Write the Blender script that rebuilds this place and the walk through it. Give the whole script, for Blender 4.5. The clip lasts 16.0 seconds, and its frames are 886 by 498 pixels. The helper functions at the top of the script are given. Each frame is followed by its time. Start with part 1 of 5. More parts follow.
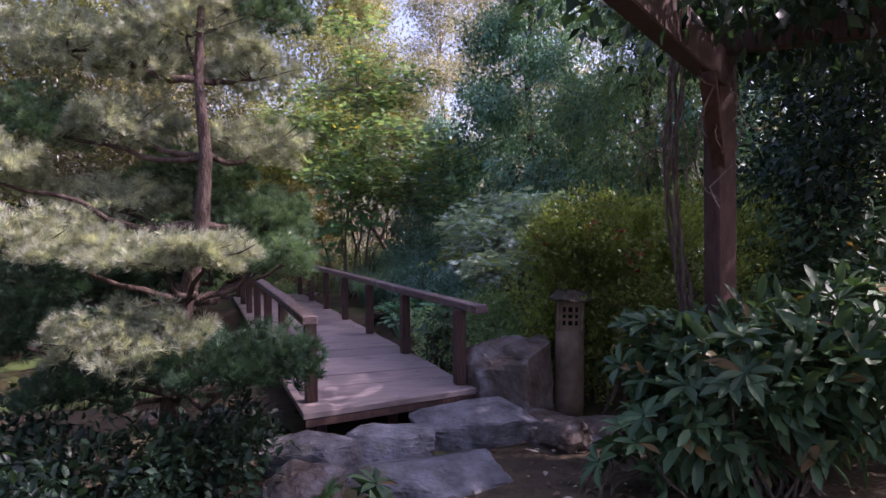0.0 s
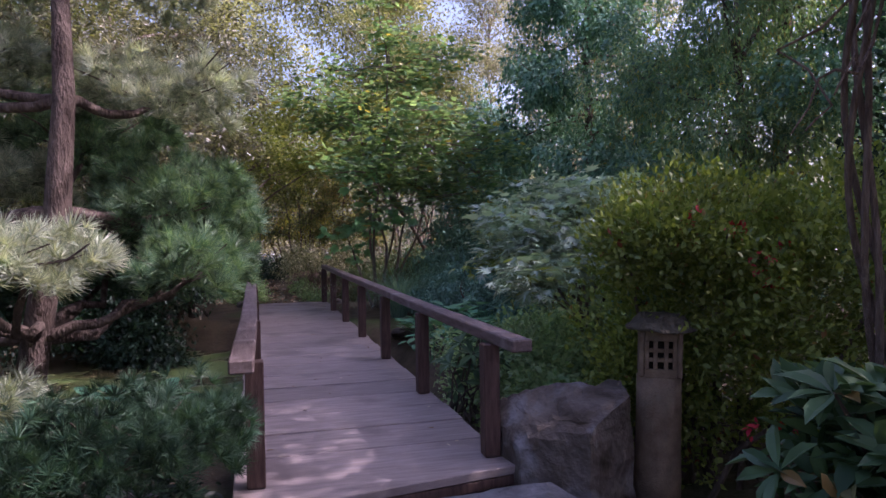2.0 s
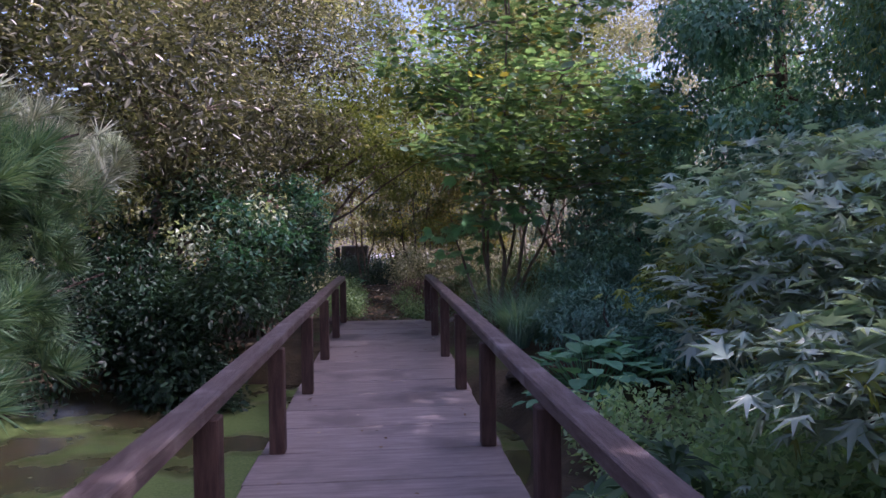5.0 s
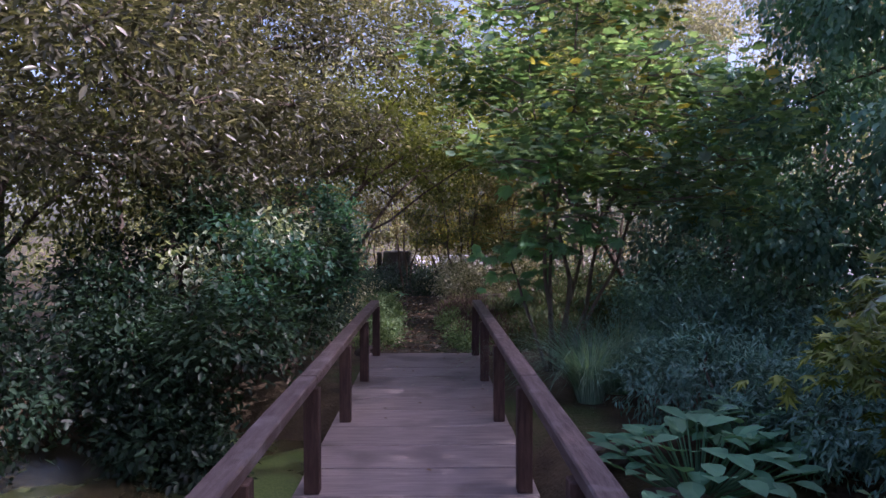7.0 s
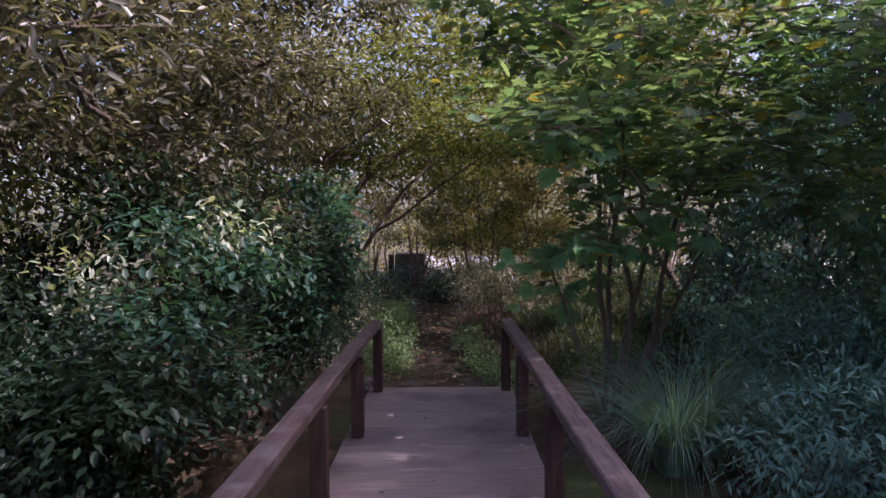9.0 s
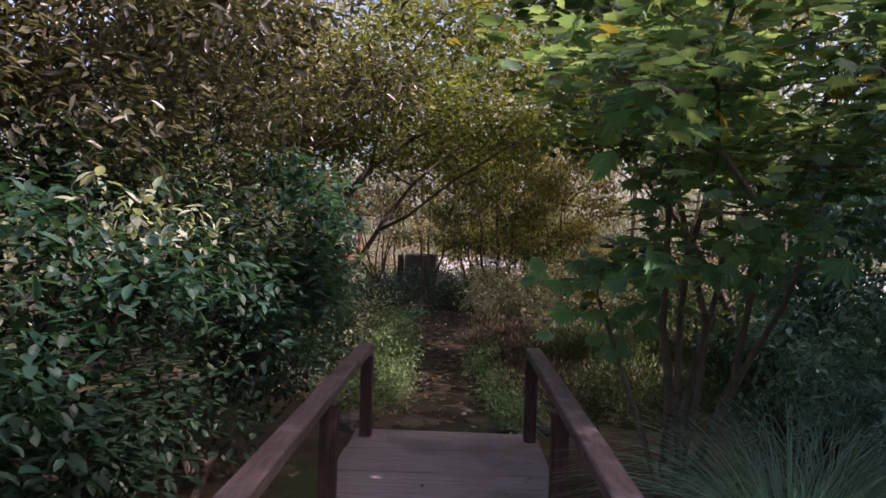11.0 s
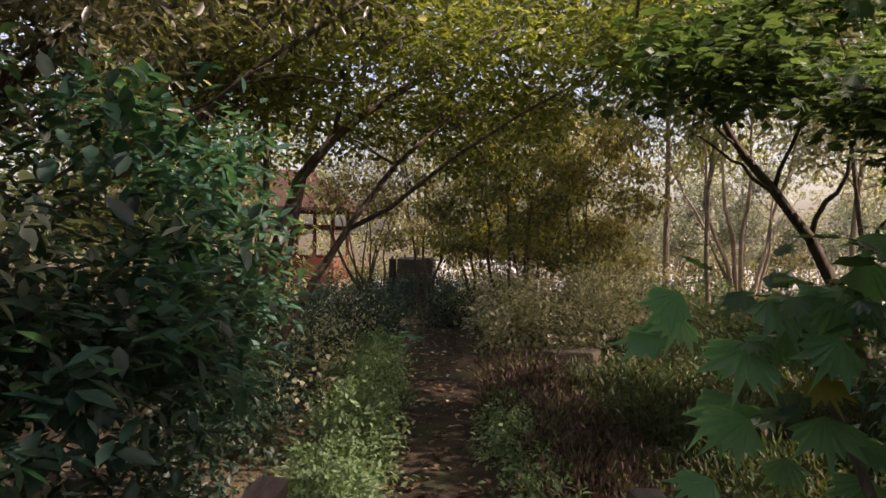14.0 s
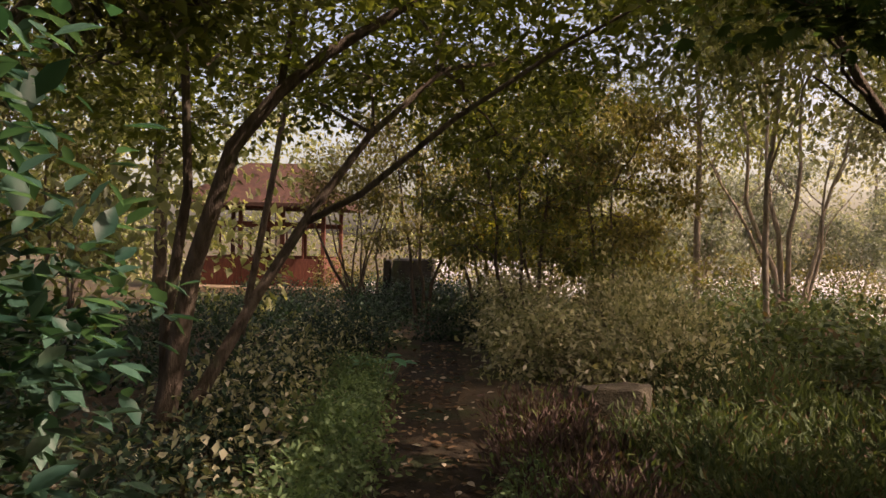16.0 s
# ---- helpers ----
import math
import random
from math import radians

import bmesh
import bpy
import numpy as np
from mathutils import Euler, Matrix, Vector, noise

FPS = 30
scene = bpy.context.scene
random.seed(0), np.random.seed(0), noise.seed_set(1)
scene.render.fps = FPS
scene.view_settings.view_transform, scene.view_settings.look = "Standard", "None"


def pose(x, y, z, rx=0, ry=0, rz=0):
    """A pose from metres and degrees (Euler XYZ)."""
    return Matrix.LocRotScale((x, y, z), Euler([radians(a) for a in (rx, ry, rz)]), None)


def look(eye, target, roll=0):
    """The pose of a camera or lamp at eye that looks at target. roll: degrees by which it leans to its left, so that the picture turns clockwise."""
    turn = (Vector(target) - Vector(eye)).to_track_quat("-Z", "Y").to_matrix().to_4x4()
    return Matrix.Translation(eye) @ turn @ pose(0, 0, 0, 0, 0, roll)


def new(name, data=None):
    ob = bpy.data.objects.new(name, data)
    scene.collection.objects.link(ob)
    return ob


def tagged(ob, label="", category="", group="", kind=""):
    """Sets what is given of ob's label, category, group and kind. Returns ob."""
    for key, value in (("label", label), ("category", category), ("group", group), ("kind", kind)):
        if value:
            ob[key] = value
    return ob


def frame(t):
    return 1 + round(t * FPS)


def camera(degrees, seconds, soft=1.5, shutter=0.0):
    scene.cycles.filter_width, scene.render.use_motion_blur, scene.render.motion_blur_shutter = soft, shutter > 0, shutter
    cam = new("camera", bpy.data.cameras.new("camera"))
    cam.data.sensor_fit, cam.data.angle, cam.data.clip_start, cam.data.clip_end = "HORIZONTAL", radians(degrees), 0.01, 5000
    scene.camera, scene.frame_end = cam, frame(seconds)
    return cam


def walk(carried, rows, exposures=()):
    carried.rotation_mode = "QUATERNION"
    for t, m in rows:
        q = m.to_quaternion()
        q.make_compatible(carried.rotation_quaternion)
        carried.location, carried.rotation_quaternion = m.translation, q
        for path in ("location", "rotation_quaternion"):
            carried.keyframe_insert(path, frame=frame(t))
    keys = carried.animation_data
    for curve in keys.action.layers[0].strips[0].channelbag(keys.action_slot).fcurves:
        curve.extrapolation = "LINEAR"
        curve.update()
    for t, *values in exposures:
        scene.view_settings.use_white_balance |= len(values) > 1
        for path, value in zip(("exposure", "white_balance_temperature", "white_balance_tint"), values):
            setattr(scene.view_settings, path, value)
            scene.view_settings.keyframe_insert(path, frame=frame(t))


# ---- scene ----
cam = camera(64.9, 16.0)
PATH = [
    (0, (-1.586, -5.788, 1.409), (-0.917, -3.903, 1.361), -0.8),
    (0.5, (-1.352, -5.297, 1.414), (-0.716, -3.402, 1.368), -0.9),
    (1, (-1.095, -4.794, 1.386), (-0.483, -2.89, 1.342), -1.0),
    (1.5, (-0.866, -4.315, 1.377), (-0.297, -2.398, 1.334), -1.0),
    (2, (-0.681, -3.812, 1.361), (-0.158, -1.882, 1.319), -0.9),
    (2.4, (-0.537, -3.401, 1.355), (-0.051, -1.461, 1.31), -1.0),
    (2.5, (-0.496, -3.313, 1.347), (-0.019, -1.371, 1.306), -0.8),
    (3, (-0.329, -2.799, 1.337), (0.093, -0.845, 1.297), -0.6),
    (3.5, (-0.21, -2.292, 1.322), (0.134, -0.322, 1.282), -0.5),
    (4, (-0.124, -1.788, 1.322), (0.148, 0.193, 1.282), -0.5),
    (4.5, (-0.021, -1.327, 1.333), (0.192, 0.662, 1.293), -0.8),
    (5, (0.037, -0.872, 1.41), (0.197, 1.121, 1.372), -0.8),
    (5.2, (0.042, -0.71, 1.436), (0.179, 1.284, 1.396), -0.8),
    (7.3, (0.095, 1.235, 1.697), (0.117, 3.234, 1.658), -0.1),
    (7.5, (0.084, 1.443, 1.678), (0.1, 3.442, 1.644), -0.2),
    (8, (0.065, 1.971, 1.683), (0.061, 3.971, 1.649), -0.4),
    (8.5, (0.067, 2.516, 1.699), (0.056, 4.515, 1.662), -0.4),
    (9, (0.078, 3.117, 1.695), (0.064, 5.117, 1.656), -0.5),
    (9.2, (0.095, 3.335, 1.709), (0.073, 5.335, 1.668), -0.5),
    (11.3, (0.061, 5.109, 1.717), (0.01, 7.108, 1.679), 1.9),
    (11.5, (0.036, 5.343, 1.71), (-0.012, 7.342, 1.671), 1.9),
    (12, (0.012, 5.922, 1.735), (-0.036, 7.921, 1.696), 1.8),
    (12.5, (0.013, 6.495, 1.704), (-0.036, 8.494, 1.666), 1.7),
    (13, (0.016, 7.052, 1.719), (-0.032, 9.052, 1.683), 1.4),
    (13.5, (-0.001, 7.602, 1.701), (-0.049, 9.601, 1.666), 1.5),
    (14, (-0.018, 8.16, 1.719), (-0.065, 10.16, 1.683), 1.4),
    (14.5, (-0.015, 8.733, 1.687), (-0.061, 10.733, 1.651), 1.3),
    (15, (-0.002, 9.275, 1.686), (-0.05, 11.275, 1.65), 1.2),
    (15.5, (-0.016, 9.864, 1.681), (-0.066, 11.863, 1.645), 1.2),
    (16, (-0.018, 10.367, 1.691), (-0.071, 12.366, 1.655), 1.4),
]
walk(cam, [(t, look(eye, target, roll)) for t, eye, target, roll in PATH],
     [(0, 1.35, 6050, 46), (3.5, 1.25, 5700, 42), (5, 1.2, 5650, 42), (9, 1.15, 6050, 44), (12.5, 1.2, 7000, 35), (14.5, 1.2, 7800, 30), (16, 1.0, 8700, 30)])

# ---- light ----
SUN_ELEV, SUN_AZ = 47, 106      # azimuth clockwise from +y
world = bpy.data.worlds.new("world")
scene.world = world
world.use_nodes = True
wn, wl = world.node_tree.nodes, world.node_tree.links
sky = wn.new("ShaderNodeTexSky")
sky.sky_type, sky.sun_disc = "NISHITA", False
sky.sun_elevation, sky.sun_rotation = radians(SUN_ELEV), radians(SUN_AZ)
sky.air_density, sky.dust_density = 1.0, 4.5
wl.new(sky.outputs[0], wn["Background"].inputs[0])
wn["Background"].inputs[1].default_value = 0.15
sun = new("sun", bpy.data.lights.new("sun", "SUN"))
sun.data.energy, sun.data.angle, sun.data.color = 3.2, radians(0.6), (1.0, 0.93, 0.84)
_e, _a = radians(SUN_ELEV), radians(SUN_AZ)
sun.matrix_world = look((30 * math.sin(_a) * math.cos(_e), 30 * math.cos(_a) * math.cos(_e), 30 * math.sin(_e)), (0, 0, 0))


# ---- materials ----
def shader(name):
    m = bpy.data.materials.new(name)
    m.use_nodes = True
    nt = m.node_tree
    return m, nt.nodes, nt.links, nt.nodes["Principled BSDF"]


def surface(name, c1, c2, c3=None, scale=6, stretch=(1, 1, 1), rough=0.8, bump=0.3, fine=60, vary=0.25, spec=0.3, patch=0.5, patch_scale=1.5):
    """Two-scale noise colour with a third colour in patches, fine bump and a tint per piece."""
    m, n, l, p = shader(name)
    tc = n.new("ShaderNodeTexCoord")
    geo = n.new("ShaderNodeNewGeometry")
    mp = n.new("ShaderNodeMapping")
    mp.inputs["Scale"].default_value = stretch
    l.new(geo.outputs["Position"], mp.inputs[0])
    a = n.new("ShaderNodeTexNoise")
    a.inputs["Scale"].default_value, a.inputs["Detail"].default_value = scale, 8
    b = n.new("ShaderNodeTexNoise")
    b.inputs["Scale"].default_value, b.inputs["Detail"].default_value = fine, 4
    q = n.new("ShaderNodeTexNoise")
    q.inputs["Scale"].default_value, q.inputs["Detail"].default_value = patch_scale, 6
    for t in (a, b):
        l.new(mp.outputs[0], t.inputs["Vector"])
    l.new(geo.outputs["Position"], q.inputs["Vector"])
    r = n.new("ShaderNodeValToRGB")
    r.color_ramp.elements[0].position, r.color_ramp.elements[1].position = 0.32, 0.68
    r.color_ramp.elements[0].color, r.color_ramp.elements[1].color = (*c1, 1), (*c2, 1)
    l.new(a.outputs["Fac"], r.inputs[0])
    last = r.outputs[0]
    if c3:
        pr = n.new("ShaderNodeValToRGB")
        pr.color_ramp.elements[0].position, pr.color_ramp.elements[1].position = patch, patch + 0.14
        l.new(q.outputs["Fac"], pr.inputs[0])
        mx = n.new("ShaderNodeMix")
        mx.data_type = "RGBA"
        l.new(pr.outputs[0], mx.inputs[0])
        l.new(last, mx.inputs[6])
        mx.inputs[7].default_value = (*c3, 1)
        last = mx.outputs[2]
    oi = n.new("ShaderNodeObjectInfo")
    mr = n.new("ShaderNodeMapRange")
    mr.inputs[3].default_value, mr.inputs[4].default_value = 1 - vary, 1 + vary
    l.new(oi.outputs["Random"], mr.inputs[0])
    fm = n.new("ShaderNodeMapRange")
    fm.inputs[3].default_value, fm.inputs[4].default_value = 0.75, 1.25
    l.new(b.outputs["Fac"], fm.inputs[0])
    mu = n.new("ShaderNodeMath")
    mu.operation = "MULTIPLY"
    l.new(mr.outputs[0], mu.inputs[0])
    l.new(fm.outputs[0], mu.inputs[1])
    hs = n.new("ShaderNodeHueSaturation")
    l.new(last, hs.inputs["Color"])
    l.new(mu.outputs[0], hs.inputs["Value"])
    l.new(hs.outputs[0], p.inputs["Base Color"])
    p.inputs["Roughness"].default_value = rough
    p.inputs["Specular IOR Level"].default_value = spec
    bp = n.new("ShaderNodeBump")
    bp.inputs["Strength"].default_value, bp.inputs["Distance"].default_value = bump, 0.02
    ad = n.new("ShaderNodeMath")
    ad.operation = "ADD"
    l.new(a.outputs["Fac"], ad.inputs[0])
    l.new(b.outputs["Fac"], ad.inputs[1])
    l.new(ad.outputs[0], bp.inputs["Height"])
    l.new(bp.outputs[0], p.inputs["Normal"])
    return m


def leaf_mat(name, c1, c2, glow=0.35, rough=0.42, spec=0.45, c3=None, odd=0.06, clump=1.3, swing=0.4):
    """Leaf with a colour per leaf, light that shines through, and a few odd-coloured leaves."""
    m, n, l, p = shader(name)
    geo = n.new("ShaderNodeNewGeometry")
    oi = n.new("ShaderNodeObjectInfo")
    ad = n.new("ShaderNodeMath")
    ad.operation = "ADD"
    fr = n.new("ShaderNodeMath")
    fr.operation = "FRACT"
    l.new(geo.outputs["Random Per Island"], ad.inputs[0])
    l.new(oi.outputs["Random"], ad.inputs[1])
    l.new(ad.outputs[0], fr.inputs[0])
    r = n.new("ShaderNodeValToRGB")
    e = r.color_ramp.elements
    e[0].color, e[1].color = (*c1, 1), (*c2, 1)
    if c3:
        e[1].position = 1 - odd
        x = e.new(min(0.999, 1 - odd + 0.02))
        x.color = (*c3, 1)
    l.new(fr.outputs[0], r.inputs[0])
    tx = n.new("ShaderNodeTexNoise")
    tx.inputs["Scale"].default_value, tx.inputs["Detail"].default_value = clump, 3
    l.new(geo.outputs["Position"], tx.inputs["Vector"])
    mr = n.new("ShaderNodeMapRange")
    mr.inputs[1].default_value, mr.inputs[2].default_value = 0.3, 0.7
    mr.inputs[3].default_value, mr.inputs[4].default_value = 1 - swing, 1 + swing
    l.new(tx.outputs["Fac"], mr.inputs[0])
    hs = n.new("ShaderNodeHueSaturation")
    l.new(mr.outputs[0], hs.inputs["Value"])
    l.new(r.outputs[0], hs.inputs["Color"])
    l.new(hs.outputs[0], p.inputs["Base Color"])
    p.inputs["Roughness"].default_value, p.inputs["Specular IOR Level"].default_value = rough, spec
    tr = n.new("ShaderNodeBsdfTranslucent")
    warm = n.new("ShaderNodeMix")
    warm.data_type, warm.blend_type = "RGBA", "MULTIPLY"
    warm.inputs[0].default_value = 1
    l.new(hs.outputs[0], warm.inputs[6])
    warm.inputs[7].default_value = (1.5, 1.5, 0.7, 1)
    l.new(warm.outputs[2], tr.inputs[0])
    mx = n.new("ShaderNodeMixShader")
    mx.inputs[0].default_value = glow
    l.new(p.outputs[0], mx.inputs[1])
    l.new(tr.outputs[0], mx.inputs[2])
    l.new(mx.outputs[0], n["Material Output"].inputs[0])
    return m


M_deck = surface("deck_wood", (0.19, 0.152, 0.145), (0.28, 0.232, 0.225), (0.15, 0.12, 0.115), scale=3, stretch=(1, 9, 9), rough=0.72, bump=0.12, fine=26, vary=0.16, patch=0.52)
M_rail = surface("rail_wood", (0.085, 0.058, 0.053), (0.16, 0.122, 0.118), (0.22, 0.185, 0.185), scale=5, stretch=(9, 1, 9), rough=0.62, bump=0.35, fine=30, vary=0.15, patch=0.55, patch_scale=4)
M_post = surface("post_wood", (0.05, 0.028, 0.024), (0.10, 0.06, 0.05), None, scale=5, stretch=(9, 9, 1), rough=0.7, bump=0.35, fine=30, vary=0.15)
M_beam = surface("pergola_wood", (0.07, 0.038, 0.03), (0.12, 0.065, 0.052), None, scale=4, stretch=(6, 6, 1.5), rough=0.75, bump=0.35, fine=24, vary=0.1)
M_stone = surface("grey_stone", (0.08, 0.08, 0.085), (0.24, 0.24, 0.255), (0.12, 0.12, 0.07), scale=5, rough=0.85, bump=0.9, fine=28, vary=0.2, patch=0.6, patch_scale=3)
M_boulder = surface("brown_boulder", (0.06, 0.045, 0.034), (0.16, 0.135, 0.12), (0.21, 0.205, 0.215), scale=5, rough=0.88, bump=1.0, fine=24, vary=0.1, patch=0.58, patch_scale=4)
M_lantern = surface("lantern_stone", (0.15, 0.105, 0.07), (0.24, 0.175, 0.12), (0.16, 0.13, 0.09), scale=9, rough=0.92, bump=0.5, fine=90, vary=0.05, patch=0.58, patch_scale=5)
M_soil = surface("garden_soil", (0.045, 0.033, 0.02), (0.10, 0.075, 0.045), (0.055, 0.075, 0.025), scale=3, rough=0.95, bump=1.0, fine=30, vary=0.0, patch=0.5, patch_scale=0.7)
M_path = surface("path_earth", (0.02, 0.015, 0.009), (0.052, 0.036, 0.022), (0.026, 0.034, 0.014), scale=5, rough=0.95, bump=0.8, fine=45, vary=0.0, patch=0.48, patch_scale=2)
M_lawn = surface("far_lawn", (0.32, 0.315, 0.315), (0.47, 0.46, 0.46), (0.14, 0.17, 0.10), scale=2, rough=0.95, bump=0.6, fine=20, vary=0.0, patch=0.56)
M_bark = surface("bark", (0.06, 0.045, 0.035), (0.16, 0.125, 0.10), (0.11, 0.12, 0.075), scale=7, stretch=(3, 3, 0.7), rough=0.92, bump=1.0, fine=40, vary=0.15, patch=0.58, patch_scale=4)
M_pinebark = surface("pine_bark", (0.045, 0.03, 0.024), (0.135, 0.10, 0.082), None, scale=10, stretch=(2, 2, 0.7), rough=0.92, bump=1.0, fine=40, vary=0.1)
M_stem = surface("stem_bark", (0.12, 0.09, 0.07), (0.24, 0.20, 0.16), None, scale=8, stretch=(3, 3, 0.7), rough=0.9, bump=0.8, fine=40, vary=0.15)
M_palebark = surface("pale_bark", (0.22, 0.17, 0.13), (0.42, 0.35, 0.29), None, scale=8, stretch=(3, 3, 0.7), rough=0.9, bump=0.8, fine=40, vary=0.15)
M_cap = surface("mossy_cap", (0.045, 0.038, 0.026), (0.11, 0.095, 0.07), (0.05, 0.06, 0.025), scale=7, rough=0.95, bump=1.0, fine=40, vary=0.0)
M_vine = surface("vine_bark", (0.10, 0.07, 0.055), (0.23, 0.175, 0.145), None, scale=12, stretch=(4, 4, 0.6), rough=0.9, bump=0.9, fine=50, vary=0.1)
M_hut = surface("red_hut_wood", (0.075, 0.022, 0.015), (0.135, 0.046, 0.03), None, scale=4, stretch=(5, 5, 1), rough=0.75, bump=0.3, fine=25, vary=0.12)
M_roof = surface("hut_roof", (0.035, 0.017, 0.013), (0.075, 0.034, 0.025), None, scale=5, rough=0.9, bump=0.5, fine=25, vary=0.1)
M_block = surface("dark_block", (0.018, 0.017, 0.014), (0.05, 0.045, 0.036), (0.04, 0.05, 0.025), scale=4, rough=0.9, bump=0.7, fine=25, vary=0.1)
M_dark = surface("inner_shade", (0.012, 0.011, 0.010), (0.02, 0.018, 0.016), None, scale=6, rough=0.95, bump=0.2, fine=30, vary=0.0)


def pond_material():
    m, n, l, p = shader("duckweed_water")
    geo = n.new("ShaderNodeNewGeometry")
    big = n.new("ShaderNodeTexNoise")
    big.inputs["Scale"].default_value, big.inputs["Detail"].default_value = 0.8, 5
    fine = n.new("ShaderNodeTexVoronoi")
    fine.inputs["Scale"].default_value = 70
    for t in (big, fine):
        l.new(geo.outputs["Position"], t.inputs["Vector"])
    r = n.new("ShaderNodeValToRGB")
    r.color_ramp.elements[0].position, r.color_ramp.elements[1].position = 0.42, 0.54
    r.color_ramp.elements[0].color, r.color_ramp.elements[1].color = (0, 0, 0, 1), (1, 1, 1, 1)
    l.new(big.outputs["Fac"], r.inputs[0])
    c = n.new("ShaderNodeValToRGB")
    c.color_ramp.elements[0].color, c.color_ramp.elements[1].color = (0.06, 0.11, 0.02, 1), (0.14, 0.19, 0.055, 1)
    l.new(fine.outputs["Color"], c.inputs[0])
    mx = n.new("ShaderNodeMix")
    mx.data_type = "RGBA"
    l.new(r.outputs[0], mx.inputs[0])
    mx.inputs[6].default_value = (0.07, 0.06, 0.03, 1)
    l.new(c.outputs[0], mx.inputs[7])
    l.new(mx.outputs[2], p.inputs["Base Color"])
    rr = n.new("ShaderNodeMapRange")
    rr.inputs[3].default_value, rr.inputs[4].default_value = 0.06, 0.75
    l.new(r.outputs[0], rr.inputs[0])
    l.new(rr.outputs[0], p.inputs["Roughness"])
    bp = n.new("ShaderNodeBump")
    bp.inputs["Strength"].default_value, bp.inputs["Distance"].default_value = 0.3, 0.004
    l.new(fine.outputs["Distance"], bp.inputs["Height"])
    l.new(bp.outputs[0], p.inputs["Normal"])
    return m


M_pond = pond_material()
# three needle tones: sunlit, middling and shaded pads, the light put into the colour
L_pine = leaf_mat("sunlit_pine_needles", (0.16, 0.21, 0.15), (0.47, 0.49, 0.41), 0.35, 0.45, 0.45, clump=9, swing=0.6)
L_pine_dark = leaf_mat("shaded_pine_needles", (0.016, 0.05, 0.032), (0.068, 0.125, 0.075), 0.3, 0.5, 0.3, clump=7, swing=0.6)
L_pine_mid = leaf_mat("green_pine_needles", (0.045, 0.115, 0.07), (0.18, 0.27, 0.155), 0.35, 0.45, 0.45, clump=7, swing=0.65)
L_canopy = leaf_mat("sunlit_canopy_leaf", (0.07, 0.098, 0.026), (0.19, 0.215, 0.07), 0.5, 0.42, 0.5)
L_azalea = leaf_mat("azalea_leaf", (0.10, 0.16, 0.034), (0.29, 0.35, 0.09), 0.35, 0.45, 0.4, (0.22, 0.05, 0.03), 0.02)
L_rhodo = leaf_mat("rhododendron_leaf", (0.03, 0.075, 0.036), (0.085, 0.16, 0.072), 0.2, 0.52, 0.35, (0.20, 0.13, 0.05), 0.03)
L_jmaple = leaf_mat("cut_maple_leaf", (0.27, 0.41, 0.34), (0.48, 0.60, 0.52), 0.4, 0.38, 0.6, (0.28, 0.34, 0.08), 0.08)
L_maple = leaf_mat("broad_maple_leaf", (0.075, 0.165, 0.085), (0.22, 0.32, 0.18), 0.5, 0.34, 0.6, (0.30, 0.26, 0.06), 0.06)
L_yellow = leaf_mat("yellowing_leaf", (0.16, 0.18, 0.04), (0.34, 0.32, 0.08), 0.55, 0.5, 0.3, (0.34, 0.18, 0.05), 0.08)
# dogwood leaf with the shade inside the shrubs put into its dark colour
L_dog = leaf_mat("shaded_dogwood_leaf", (0.009, 0.028, 0.018), (0.038, 0.078, 0.047), 0.35, 0.45, 0.4, clump=2.2, swing=0.6)
L_bronze = leaf_mat("bronze_leaf", (0.034, 0.040, 0.024), (0.125, 0.125, 0.082), 0.4, 0.33, 0.65, (0.34, 0.32, 0.28), 0.06)
# darker copy of the maple leaf that holds the crooked tree's shade
L_maple_dark = leaf_mat("shaded_maple_leaf", (0.04, 0.085, 0.035), (0.11, 0.17, 0.075), 0.4, 0.45, 0.4)
# lighter copy of the dogwood leaf for the shoots that catch light
L_dog_lit = leaf_mat("lit_dogwood_leaf", (0.016, 0.062, 0.046), (0.058, 0.138, 0.10), 0.45, 0.45, 0.4, clump=2.2, swing=0.5)
L_juniper = leaf_mat("juniper_spray", (0.07, 0.18, 0.145), (0.18, 0.33, 0.27), 0.2, 0.55, 0.3)
L_tree = leaf_mat("tree_leaf", (0.06, 0.085, 0.025), (0.17, 0.18, 0.07), 0.4, 0.5, 0.4)
L_olive = leaf_mat("olive_leaf", (0.09, 0.09, 0.035), (0.23, 0.20, 0.09), 0.45, 0.5, 0.4)
# far leaves: distance haze is put into these pale, greyed colours
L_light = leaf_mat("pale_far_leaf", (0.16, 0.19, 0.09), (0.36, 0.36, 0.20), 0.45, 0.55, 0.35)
L_haze = leaf_mat("hazy_shrub_leaf", (0.11, 0.135, 0.115), (0.25, 0.265, 0.235), 0.4, 0.55, 0.35)
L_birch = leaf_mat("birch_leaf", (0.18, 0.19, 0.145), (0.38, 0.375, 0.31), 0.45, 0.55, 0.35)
L_cedar = leaf_mat("cedar_spray", (0.055, 0.155, 0.105), (0.155, 0.285, 0.20), 0.25, 0.55, 0.3)
L_purple = leaf_mat("purple_leaf", (0.07, 0.04, 0.06), (0.17, 0.11, 0.15), 0.3, 0.5, 0.4)
# sun on the dogwood's shoot tips, given as a pale leaf colour
L_pale = leaf_mat("sunlit_tip_leaf", (0.18, 0.25, 0.16), (0.42, 0.46, 0.37), 0.35, 0.5, 0.4, clump=3, swing=0.4)
L_fern = leaf_mat("fern_leaf", (0.19, 0.33, 0.17), (0.37, 0.49, 0.28), 0.4, 0.5, 0.4)
